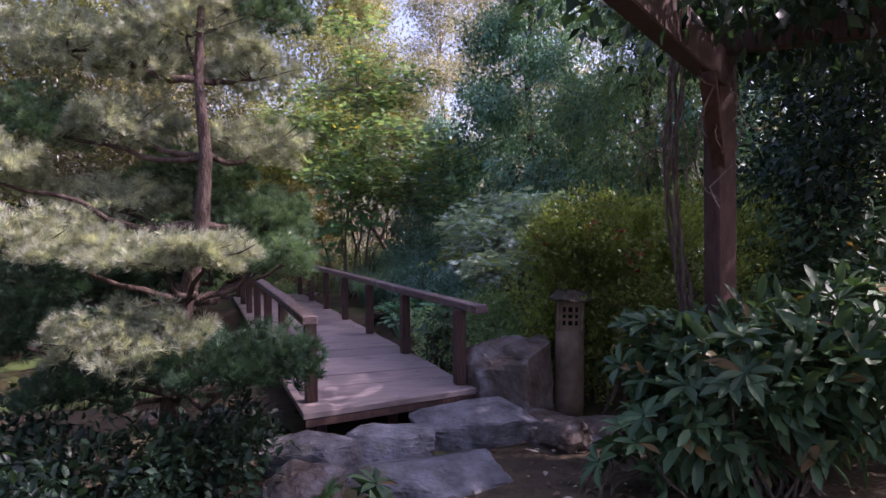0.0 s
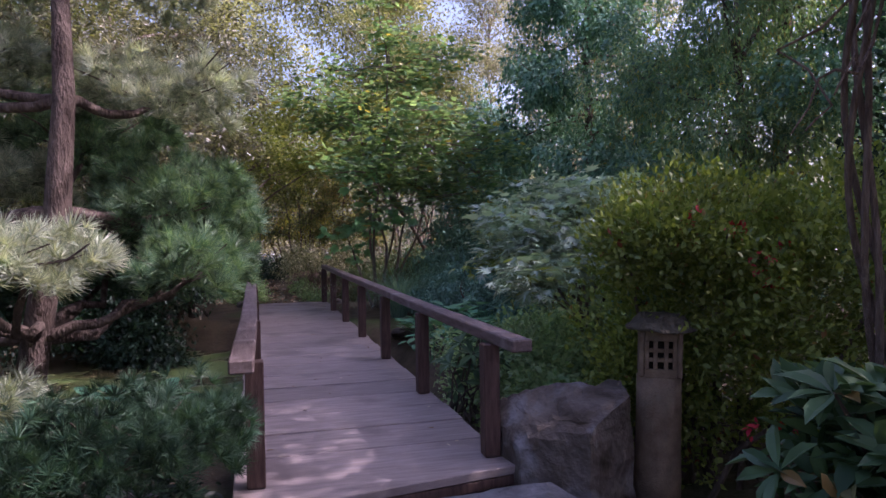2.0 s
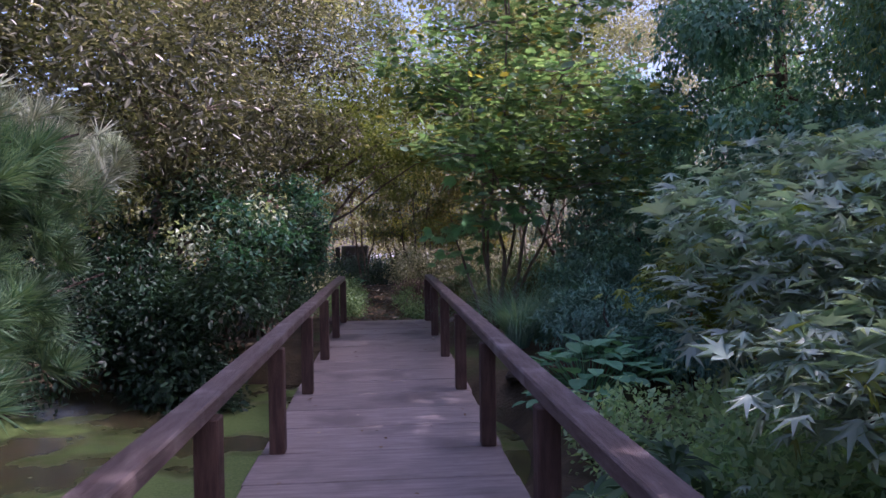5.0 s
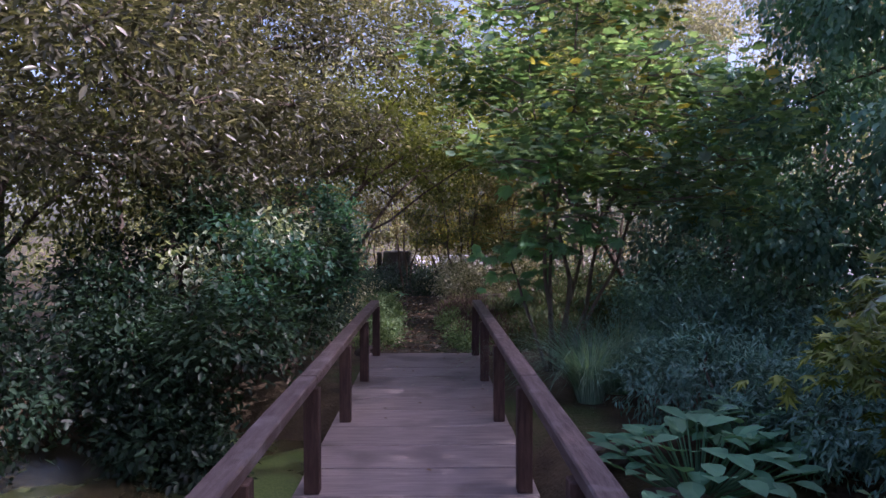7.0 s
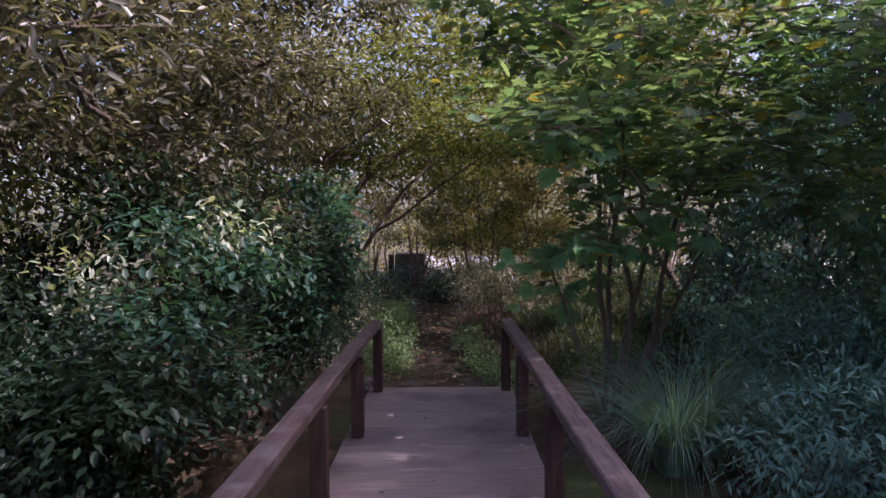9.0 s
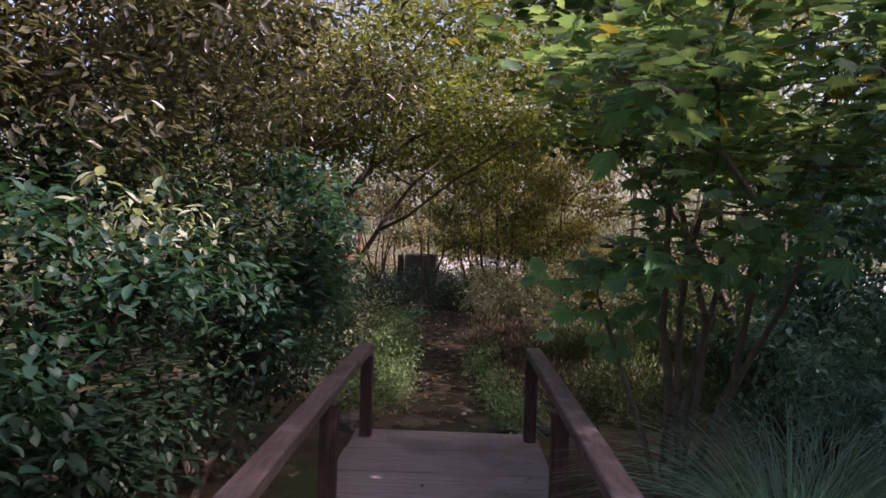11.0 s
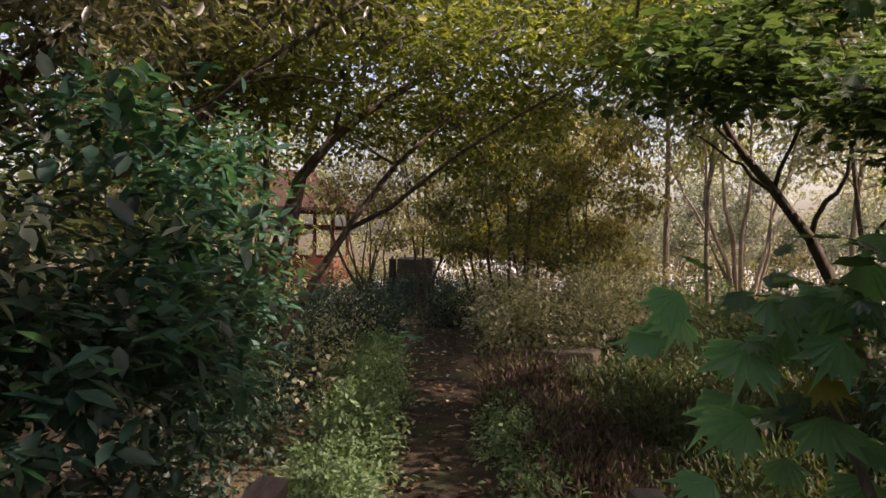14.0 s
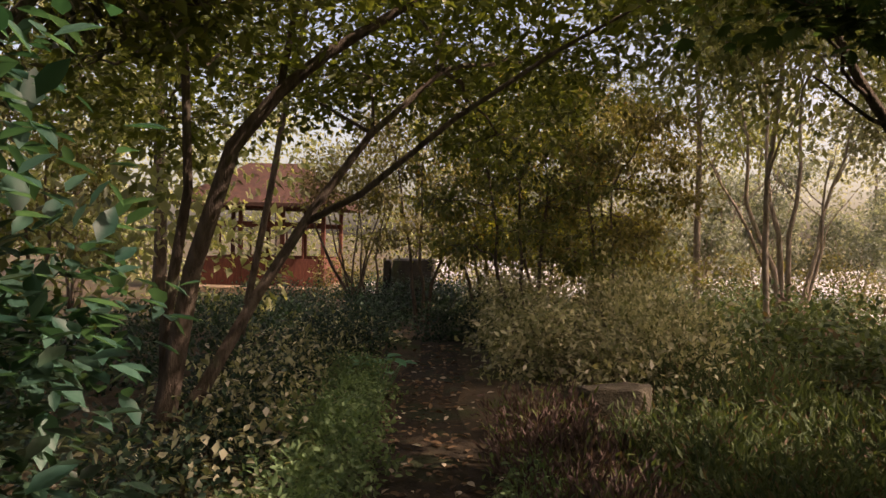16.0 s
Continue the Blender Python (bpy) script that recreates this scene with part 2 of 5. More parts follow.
# lighter copy for the large near leaves, with skylight in the colour
L_maple_big = leaf_mat("lit_large_maple_leaf", (0.16, 0.36, 0.23), (0.28, 0.49, 0.33), 0.6, 0.4, 0.5)
L_cover = leaf_mat("ground_cover_leaf", (0.085, 0.155, 0.075), (0.19, 0.28, 0.14), 0.35, 0.55, 0.3)
L_hosta = leaf_mat("hosta_leaf", (0.07, 0.20, 0.12), (0.16, 0.33, 0.20), 0.25, 0.6, 0.15)
L_grass = leaf_mat("ornamental_grass", (0.11, 0.25, 0.18), (0.27, 0.41, 0.32), 0.3, 0.55, 0.25)
L_heath = leaf_mat("heather_sprig", (0.055, 0.036, 0.036), (0.15, 0.10, 0.095), 0.25, 0.6, 0.2, (0.12, 0.15, 0.06), 0.2)
L_mound = leaf_mat("dark_evergreen_sprig", (0.04, 0.07, 0.034), (0.12, 0.16, 0.075), 0.3, 0.6, 0.25, (0.13, 0.09, 0.06), 0.12)
# flecks of sun on the low shrubs, painted as pale odd leaves
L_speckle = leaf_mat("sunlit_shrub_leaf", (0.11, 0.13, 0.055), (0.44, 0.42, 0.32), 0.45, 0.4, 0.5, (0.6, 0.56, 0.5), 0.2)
L_litter = leaf_mat("fallen_leaf", (0.07, 0.04, 0.022), (0.21, 0.14, 0.085), 0.05, 0.7, 0.2, (0.5, 0.42, 0.33), 0.12)
L_flower = leaf_mat("red_petal", (0.45, 0.03, 0.05), (0.65, 0.08, 0.10), 0.3, 0.5, 0.3)


# ---- mesh helpers ----
def link_mesh(name, verts, faces, material, parent=None, label="", smooth=False):
    me = bpy.data.meshes.new(name)
    me.from_pydata(verts, [], faces)
    me.materials.append(material)
    if smooth:
        me.shade_smooth()
    me.update()
    ob = new(name, me)
    if parent:
        ob.parent = parent
    if label:
        ob["label"] = label
    return ob


def part(name, bm, material, parent=None, label="", smooth=False):
    me = bpy.data.meshes.new(name)
    bm.normal_update()
    bm.to_mesh(me)
    bm.free()
    me.materials.append(material)
    if smooth:
        me.shade_smooth()
    ob = new(name, me)
    if parent:
        ob.parent = parent
    if label:
        ob["label"] = label
    return ob


def thing(name, label, category, at=(0, 0, 0), group="", kind=""):
    e = new(name)
    e.location = at
    e.empty_display_size = 0.1
    return tagged(e, label, category, group, kind)


def box(bm, lo, hi, bevel=0.006, m=None):
    r = bmesh.ops.create_cube(bm, size=1)
    c = [(a + b) / 2 for a, b in zip(lo, hi)]
    s = [b - a for a, b in zip(lo, hi)]
    mm = Matrix.Translation(c) @ Matrix.Diagonal((*s, 1))
    if m:
        mm = m @ mm
    bmesh.ops.transform(bm, matrix=mm, verts=r["verts"])
    if bevel:
        es = list({e for v in r["verts"] for e in v.link_edges})
        bmesh.ops.bevel(bm, geom=es, offset=bevel, segments=1, affect="EDGES")
    return bm


def tube_data(paths, sides=7):
    """Tapered tubes along polylines of (x, y, z, radius): one mesh's verts and faces."""
    vs, fs = [], []
    for pts in paths:
        pts = [(Vector(p[:3]), p[3]) for p in pts]
        start = len(vs)
        u = None
        for i, (p, r) in enumerate(pts):
            d = (pts[min(i + 1, len(pts) - 1)][0] - pts[max(i - 1, 0)][0]).normalized()
            if u is None:
                u = d.orthogonal().normalized()
            u = (u - d * u.dot(d)).normalized()
            w = d.cross(u)
            for k in range(sides):
                a = 2 * math.pi * k / sides
                q = 1 + 0.14 * noise.noise(p * 3 + Vector((k * 1.7, 0, 0)))
                vs.append(p + (u * math.cos(a) + w * math.sin(a)) * r * q)
        for i in range(len(pts) - 1):
            for k in range(sides):
                a, b = start + i * sides + k, start + i * sides + (k + 1) % sides
                fs.append((a, b, b + sides, a + sides))
        fs.append(tuple(start + (len(pts) - 1) * sides + k for k in range(sides)))
        fs.append(tuple(start + k for k in reversed(range(sides))))
    return vs, fs


def bend(a, b, r0, r1, n=7, wob=0.06, sag=0.0, seed=0):
    """A crooked limb from a to b as points with radii."""
    a, b = Vector(a), Vector(b)
    out = []
    length = (b - a).length
    for i in range(n):
        s = i / (n - 1)
        p = a.lerp(b, s)
        e = math.sin(s * math.pi)
        p += Vector((noise.noise(Vector((s * 3, seed, 0))), noise.noise(Vector((s * 3, seed, 9))), noise.noise(Vector((s * 3, seed, 5))))) * wob * length * e
        p.z += sag * e * length
        out.append((*p, r0 + (r1 - r0) * s))
    return out


OVAL = (np.array([(0, 0, 0), (-.24, .34, .05), (-.2, .68, .04), (0, 1, -.08), (.2, .68, .04), (.24, .34, .05)]), [(0, 3, 2, 1), (0, 5, 4, 3)])
DIAMOND = (np.array([(0, 0, 0), (-.27, .45, .07), (0, 1, -.06), (.27, .45, .07)]), [(0, 2, 1), (0, 3, 2)])
LANCE = (np.array([(0, 0, 0), (-.12, .4, .03), (0, 1, -.12), (.12, .4, .03)]), [(0, 2, 1), (0, 3, 2)])
LONG = (np.array([(0, 0, 0), (-.15, .3, .05), (-.16, .65, .03), (0, 1, -.10), (.16, .65, .03), (.15, .3, .05)]), [(0, 3, 2, 1), (0, 5, 4, 3)])


def palmate(angles, lengths, notch, droop=-0.08):
    vs = [(0, 0, 0)]
    n = len(angles)
    for i, (a, r) in enumerate(zip(angles, lengths)):
        t = radians(a)
        vs.append((math.sin(t) * r, 0.3 + math.cos(t) * r * 0.7, droop * r))
        if i < n - 1:
            h = radians((a + angles[i + 1]) / 2)
            vs.append((math.sin(h) * notch, 0.3 + math.cos(h) * notch * 0.7, 0.03))
    return np.array(vs), [(0, i + 1, i) for i in range(1, len(vs) - 1)]


MAPLE = palmate((-150, -105, -72, -38, -18, 0, 18, 38, 72, 105, 150), (.38, .46, .42, .66, .5, .95, .5, .66, .42, .46, .38), 0.36)
STAR = palmate((-125, -82, -40, 0, 40, 82, 125), (.45, .72, .9, 1.0, .9, .72, .45), 0.27, -0.15)


def tuft_template(k=26, seed=3):
    rng = np.random.default_rng(seed)
    vs, fs = [], []
    for i in range(k):
        a, t = 2 * math.pi * i / k + rng.uniform(-.2, .2), rng.uniform(.2, 1.5)
        d = np.array((math.sin(t) * math.cos(a), math.cos(t), math.sin(t) * math.sin(a)))
        s = np.cross(d, (0.3, 0.2, 1.0))
        s = s / np.linalg.norm(s) * 0.030
        ln = rng.uniform(.75, 1.05)
        b = len(vs)
        vs += [tuple(-s), tuple(s), tuple(d * ln)]
        fs.append((b, b + 1, b + 2))
    return np.array(vs), fs


TUFT = tuft_template()


def spread_mesh(name, template, pos, along, up, size, material, parent=None, label=""):
    """One mesh of many leaves: each has a place, a direction, a face direction and a length."""
    tv, tf = template
    y = along / np.maximum(np.linalg.norm(along, axis=1, keepdims=True), 1e-6)
    x = np.cross(y, up)
    x /= np.maximum(np.linalg.norm(x, axis=1, keepdims=True), 1e-6)
    z = np.cross(x, y)
    s = np.asarray(size)[:, None, None]
    co = pos[:, None, :] + s * (tv[None, :, 0:1] * x[:, None] + tv[None, :, 1:2] * y[:, None] + tv[None, :, 2:3] * z[:, None])
    n, k = len(pos), len(tv)
    idx = np.concatenate([np.array(f) for f in tf])
    tot = np.array([len(f) for f in tf])
    loops = (idx[None] + (np.arange(n) * k)[:, None]).ravel()
    tots = np.tile(tot, n)
    me = bpy.data.meshes.new(name)
    me.vertices.add(n * k)
    me.vertices.foreach_set("co", co.ravel().astype(np.float32))
    me.loops.add(len(loops))
    me.loops.foreach_set("vertex_index", loops.astype(np.int32))
    me.polygons.add(len(tots))
    me.polygons.foreach_set("loop_start", (np.cumsum(tots) - tots).astype(np.int32))
    me.polygons.foreach_set("loop_total", tots.astype(np.int32))
    me.update(calc_edges=True)
    me.materials.append(material)
    ob = new(name, me)
    if parent:
        ob.parent = parent
    if label:
        ob["label"] = label
    return ob


def scatter(blobs, n, rng, per=14, spread=0.12, shell=0.45, ragged=0.35):
    """Places in clumps within ellipsoids (x, y, z, rx, ry, rz), thicker towards their skins, with the outward way."""
    b = np.array(blobs, float)
    w = (b[:, 3] * b[:, 4] * b[:, 5]) ** 0.7
    k = max(1, n // per)
    pick = rng.choice(len(b), k, p=w / w.sum())
    d = rng.normal(size=(k, 3))
    d /= np.linalg.norm(d, axis=1, keepdims=True)
    wob = 1 + ragged * (np.sin(d[:, 0] * 5 + pick * 2.1) * np.sin(d[:, 1] * 6 + pick) + 0.5 * np.sin(d[:, 2] * 9 + d[:, 0] * 7 + pick * 3.3)) * 0.8
    r = (shell + (1 - shell) * rng.random(k) ** 0.6) * wob
    c = b[pick, :3] + d * b[pick, 3:] * r[:, None]
    i = np.repeat(np.arange(k), per)
    pos = c[i] + rng.normal(size=(len(i), 3)) * spread
    out = d[i] / b[pick[i], 3:]
    out /= np.linalg.norm(out, axis=1, keepdims=True)
    return pos, out


def crown(name, blobs, n, size, material, template=DIAMOND, parent=None, seed=1, per=14, spread=0.12, shell=0.45, droop=0.25, flat=0.6, ragged=0.35, low=-9, label="", keep=None, level=1.0):
    rng = np.random.default_rng(seed)
    pos, out = scatter(blobs, n, rng, per, spread, shell, ragged)
    ok = pos[:, 2] > low
    if keep is not None:
        ok &= keep(pos)
    pos, out = pos[ok], out[ok]
    m = len(pos)
    along = out * 0.7 + rng.normal(size=(m, 3)) * 0.6 + np.array((0, 0, -droop))
    along[:, 2] *= level
    up = np.array((0, 0, 1.0)) * flat + out * 0.35 * level + rng.normal(size=(m, 3)) * (1 - flat) * 0.7
    return spread_mesh(name, template, pos, along, up, size * rng.uniform(0.6, 1.25, m), material, parent, label)


def off_bridge(pos):
    """Leaves that stay clear of the walkway."""
    near = (np.abs(pos[:, 0]) < 0.86) & (pos[:, 1] > -6.5) & (pos[:, 1] < 19.5) & (pos[:, 2] < 2.35) & (pos[:, 2] > -0.2)
    front = (pos[:, 1] < -0.3) & (pos[:, 0] > -1.0) & (pos[:, 0] < 0.6) & (pos[:, 2] < 2.3) & (pos[:, 1] < -1.6)
    return ~(near & (pos[:, 1] > -0.5)) & ~front


def tree(name, label, category, base, trunk, limbs, blobs, n, size, lmat, bark, template=DIAMOND, seed=1, sides=8, **kw):
    """A tree: trunk and limbs as polylines (x, y, z, radius) in the world, twigs to the leaf masses, a crown of many leaves."""
    t = thing(name, label, category)
    v, f = tube_data([trunk], sides)
    link_mesh("trunk", v, f, bark, t, smooth=True)
    for lb in limbs:
        v, f = tube_data([lb], 6)
        link_mesh("limb", v, f, bark, t, smooth=True)
    rng = random.Random(seed)
    twigs = []
    ends = [Vector(p[:3]) for lb in limbs for p in lb[len(lb) // 2:]] + [Vector(p[:3]) for p in trunk[len(trunk) // 2:]]
    for b in blobs:
        c = Vector(b[:3])
        src = min(ends, key=lambda e: (e - c).length)
        twigs.append(bend(src, c, 0.022, 0.008, 5, 0.12, 0.03, rng.random() * 50))
        for _ in range(5):
            d = Vector((rng.uniform(-1, 1) * b[3], rng.uniform(-1, 1) * b[4], rng.uniform(-.6, .9) * b[5])) * 0.85
            twigs.append(bend(c, c + d, 0.010, 0.003, 4, 0.15, 0.0, rng.random() * 50))
    v, f = tube_data(twigs, 4)
    tagged(link_mesh("branchwork", v, f, bark, t), kind="stuff")
    crown("crown", blobs, n, size, lmat, template, t, seed, **kw)
    return t


# ---- ground and pond ----
def smooth(a, b, x):
    """Eased step from 0 at a to 1 at b."""
    s = min(1, max(0, (x - a) / (b - a)))
    return s * s * (3 - 2 * s)


def ground_z(x, y):
    z = -0.34 if y < -0.6 else -0.34 + 0.24 * smooth(-0.6, 9.5, y)
    z -= 0.28 * smooth(14, 30, y)
    z += 0.9 * smooth(6, 40, abs(x - 2)) * smooth(60, 20, y) + 0.25 * smooth(2.2, 6, x) * smooth(14, 6, y)
    d = math.hypot((x + 2.45) / 3.75, (y - 5.5) / 3.1)
    z -= 1.0 * smooth(1.12, 0.8, d)
    return z + 0.05 * noise.noise(Vector((x * 0.7, y * 0.7, 0))) * min(1, abs(x) + 0.3)


def sheet(name, xs, ys, zf, material, label, category):
    vs = [(x, y, zf(x, y)) for y in ys for x in xs]
    w = len(xs)
    fs = [(j * w + i, j * w + i + 1, (j + 1) * w + i + 1, (j + 1) * w + i) for j in range(len(ys) - 1) for i in range(w - 1)]
    ob = link_mesh(name, vs, fs, material, smooth=True)
    return tagged(ob, label, category, kind="structure")


def steps(a, b, s, far):
    mid = list(np.arange(a, b + s / 2, s))
    out = [a - far * k for k in (1, 0.4, 0.15, 0.06, 0.025)]
    return [float(v) for v in out + mid + [b + far * k for k in (0.025, 0.06, 0.15, 0.4, 1)]]


ground = sheet("ground", steps(-12, 14, 0.28, 1500), steps(-9, 34, 0.28, 1500), ground_z, M_soil, "dark garden soil with moss and leaf litter", "ground")
water = sheet("water", steps(-6.2, 2.4, 0.8, 0.001), steps(0.0, 10.6, 0.8, 0.001), lambda x, y: -0.52, M_pond, "still pond covered with green duckweed", "pond")


def path_half(y):
    return 0.46 - 0.010 * (y - 11) + 0.07 * math.sin(y * 1.7)


def path_mid(y):
    return -0.05 - 0.03 * (y - 11) + 0.1 * math.sin(y * 0.6)


vs, fs = [], []
ys = np.arange(11.0, 24.0, 0.3)
for y in ys:
    for k in range(7):
        x = path_mid(y) + path_half(y) * (k / 3 - 1)
        vs.append((x, float(y), ground_z(x, y) + 0.012 + 0.02 * math.cos((k / 3 - 1) * 1.5)))
for j in range(len(ys) - 1):
    fs += [(j * 7 + k, j * 7 + k + 1, (j + 1) * 7 + k + 1, (j + 1) * 7 + k) for k in range(6)]
tagged(link_mesh("path", vs, fs, M_path, smooth=True), "brown earth path strewn with fallen leaves", "path", kind="structure")
# sunlit lawn beyond the trees, its glare put into the pale grey colour
sheet("lawn", [-4 + 1.6 * k for k in range(36)], [26 + 1.6 * k for k in range(30)], lambda x, y: ground_z(x, y) + 0.03 + (-.3 if (x < 9 and y < 33) or y < 27 else 0), M_lawn, "sunlit pale lawn beyond the trees", "lawn")


# ---- footbridge ----
bridge = thing("footbridge", "weathered brown timber footbridge with plank deck", "footbridge")
RAIL_TOP, DECK_T = 0.765, 0.05
joints = [0.0, 0.60, 1.10, 1.60, 2.09, 2.60, 3.15, 3.72, 4.32, 4.85, 5.40, 5.95, 6.5, 7.05, 7.6, 8.15, 8.7, 9.25, 9.8, 10.35, 10.9]
plank_rng = random.Random(4)
for i in range(len(joints) - 1):
    a, b = joints[i] + 0.008, joints[i + 1] - 0.008
    bm = bmesh.new()
    dz = plank_rng.uniform(-0.003, 0.003)
    box(bm, (-0.81 + plank_rng.uniform(-.01, .01), a, -DECK_T + dz), (0.78 + plank_rng.uniform(-.01, .01), b, dz), 0.005)
    if i == 0:
        for v in bm.verts:
            if v.co.y < 0.2:
                v.co.y -= 0.30 * (0.78 - v.co.x) / 1.6
    part("plank", bm, M_deck, bridge)
bm = box(bmesh.new(), (-0.80, 0.012, -0.12), (0.77, 0.055, -DECK_T - 0.006), 0.006)
for v in bm.verts:
    v.co.y -= 0.30 * (0.78 - v.co.x) / 1.6
part("fascia", bm, M_post, bridge, "dark timber fascia under the deck edge")
for x in (-0.62, 0.0, 0.60):
    bm = box(bmesh.new(), (x - 0.05, 0.05, -0.27), (x + 0.05, 10.85, -DECK_T - 0.006), 0.008)
    part("stringer", bm, M_post, bridge, "dark timber beam under the deck")
POST_Y = (0.22, 2.0, 3.75, 5.48, 7.22, 8.97, 10.68)
for s in (-1, 1):
    for y in POST_Y:
        bm = box(bmesh.new(), (-0.05, -0.05, 0.004), (0.05, 0.05, RAIL_TOP - 0.075), 0.006)
        p = part("post", bm, M_post, bridge)
        p.location = (s * 0.695, y - (0.12 if s < 0 and y < 1 else 0), 0)
    y0 = -0.30 if s < 0 else -0.18
    for a, b in ((y0, 5.49), (5.495, 10.86)):
        bm = box(bmesh.new(), (s * 0.728 - 0.062, a, RAIL_TOP - 0.072), (s * 0.728 + 0.062, b, RAIL_TOP), 0.009)
        bmesh.ops.subdivide_edges(bm, edges=[e for e in bm.edges if abs(e.verts[0].co.y - e.verts[1].co.y) > 1], cuts=24)
        for v in bm.verts:
            v.co.x += 0.006 * noise.noise(Vector((s, v.co.y * 0.6, 0))) + s * 0.026 * smooth(2.2, -0.3, v.co.y)
            v.co.z += 0.005 * noise.noise(Vector((s * 3, v.co.y * 0.5, 4)))
        part("handrail", bm, M_rail, bridge, "worn grey-brown handrail cap")
    for y in (2.6, 5.4, 8.2):
        bm = box(bmesh.new(), (s * 0.55 - 0.07, y - 0.07, -1.3), (s * 0.55 + 0.07, y + 0.07, -0.275), 0.01)
        part("pile", bm, M_post, bridge, "dark timber pile standing in the pond")


# ---- rocks ----
def rock_mesh(seed, size, cuts=12, rough=0.15, sub=4):
    rng = random.Random(seed)
    bm = bmesh.new()
    bmesh.ops.create_icosphere(bm, subdivisions=sub, radius=1)
    planes = []
    for _ in range(cuts):
        n = Vector((rng.uniform(-1, 1), rng.uniform(-1, 1), rng.uniform(-.5, .9))).normalized()
        planes.append((n, rng.uniform(0.55, 0.8)))
    planes.append((Vector((rng.uniform(-.1, .1), rng.uniform(-.1, .1), 1)).normalized(), 0.55))
    for v in bm.verts:
        for n, d in planes:
            e = v.co.dot(n) - d
            if e > 0:
                v.co -= n * e * 0.94
        q = v.co * 2.3 + Vector((seed * 3.1, 0, 0))
        v.co *= 1 + rough * noise.noise(q) + rough * 0.45 * noise.noise(q * 3.5) + rough * 0.18 * noise.noise(q * 9)
        v.co = Vector((v.co.x * size[0], v.co.y * size[1], v.co.z * size[2]))
    return bm


def rock(name, label, at, size, seed, material, turn=0, group="", smooth=False, **kw):
    ob = part(name, rock_mesh(seed, size, **kw), material, None, "", smooth)
    ob.matrix_world = pose(*at, 0, 0, turn)
    return tagged(ob, label, "rock", group)


G = "stone slabs at the far end of the bridge"
rock("slab", "flat worn grey stone slab at the foot of the bridge", (-0.32, 11.35, -0.13), (0.42, 0.36, 0.14), 31, M_cap, 20, G)
rock("slab", "flat worn grey stone slab at the foot of the bridge", (0.42, 11.42, -0.13), (0.40, 0.38, 0.14), 32, M_cap, -30, G)
rock("slab", "mossy stone slab on the path", (0.0, 12.1, -0.16), (0.42, 0.34, 0.15), 33, M_boulder, 10, G)
def slab_mesh(seed, hx, hy, h, nicks=6):
    """A broken flagstone: straight broken sides, chipped upper edges, a nearly flat riven top."""
    rng = random.Random(seed)
    bm = bmesh.new()
    bmesh.ops.create_cube(bm, size=2)
    bmesh.ops.subdivide_edges(bm, edges=bm.edges[:], cuts=13, use_grid_fill=True)
    sides = []
    for k in range(7):
        a = k * 0.9 + rng.uniform(-.22, .22)
        sides.append((Vector((math.cos(a), math.sin(a), rng.uniform(-.12, .25))), rng.uniform(.78, .95)))
    chips = []
    for k in range(nicks):
        a = rng.uniform(0, 6.28)
        chips.append((Vector((math.cos(a), math.sin(a), rng.uniform(.7, 1.4))).normalized(), rng.uniform(.80, 1.0)))
    for v in bm.verts:
        for nrm, d in sides + chips:
            e = v.co.dot(nrm) / nrm.length - d
            if e > 0:
                v.co -= nrm / nrm.length * e
        q = v.co * 1.7 + Vector((seed * 2.3, 0, 0))
        step = math.floor(noise.noise(q * 0.9) * 4) / 4
        v.co.z += (0.14 * noise.noise(q) + 0.16 * step) * (1 if v.co.z > 0.3 else 0)
        v.co.x += 0.035 * noise.noise(q * 2.6) + 0.018 * noise.noise(q * 7)
        v.co.y += 0.035 * noise.noise(q * 2.6 + Vector((4, 0, 0))) + 0.018 * noise.noise(q * 7 + Vector((4, 0, 0)))
        v.co.z += 0.03 * noise.noise(q * 6)
        v.co = Vector((v.co.x * hx, v.co.y * hy, v.co.z * h))
    return bm


def step_stone(label, at, size, seed, material, turn, tilt=0):
    ob = part("step_stone", slab_mesh(seed, *size), material)
    ob.matrix_world = pose(*at, tilt, 0, turn)
    return tagged(ob, label, "rock", "stone steps before the bridge")


step_stone("flat grey stone step with chipped edges", (-0.80, -0.56, -0.235), (0.40, 0.32, 0.13), 21, M_stone, -14, 2)
step_stone("broad flat grey stone step below the deck", (-0.14, -0.46, -0.235), (0.40, 0.34, 0.13), 22, M_stone, -24, -2)
step_stone("long grey stone step with a ragged front", (0.58, -0.36, -0.20), (0.56, 0.34, 0.16), 23, M_stone, -16, 2)
step_stone("large flat grey stone on the approach", (-0.01, -1.12, -0.35), (0.64, 0.42, 0.13), 24, M_stone, -16, 1)
step_stone("tan-sided stone at the edge of the approach", (-0.93, -1.05, -0.36), (0.30, 0.36, 0.20), 25, M_boulder, 20)
ob = part("boulder", slab_mesh(36, 0.49, 0.44, 0.43, 2), M_boulder)
ob.matrix_world = pose(1.18, 0.18, -0.02, 3, -4, 25)
tagged(ob, "squat grey-topped brown boulder beside the bridge", "rock")
rock("boulder", "mossy brown stone under the lantern", (1.24, -0.62, -0.30), (0.42, 0.34, 0.26), 26, M_boulder, 40)
rock("boulder", "low mossy stone beside the lantern", (1.70, -0.55, -0.36), (0.46, 0.40, 0.22), 27, M_boulder, 10)
rock("boulder", "low dark rock with leaf litter on top beside the path", (1.45, 16.9, 0.08), (0.56, 0.42, 0.46), 28, M_cap, 15, rough=0.06)
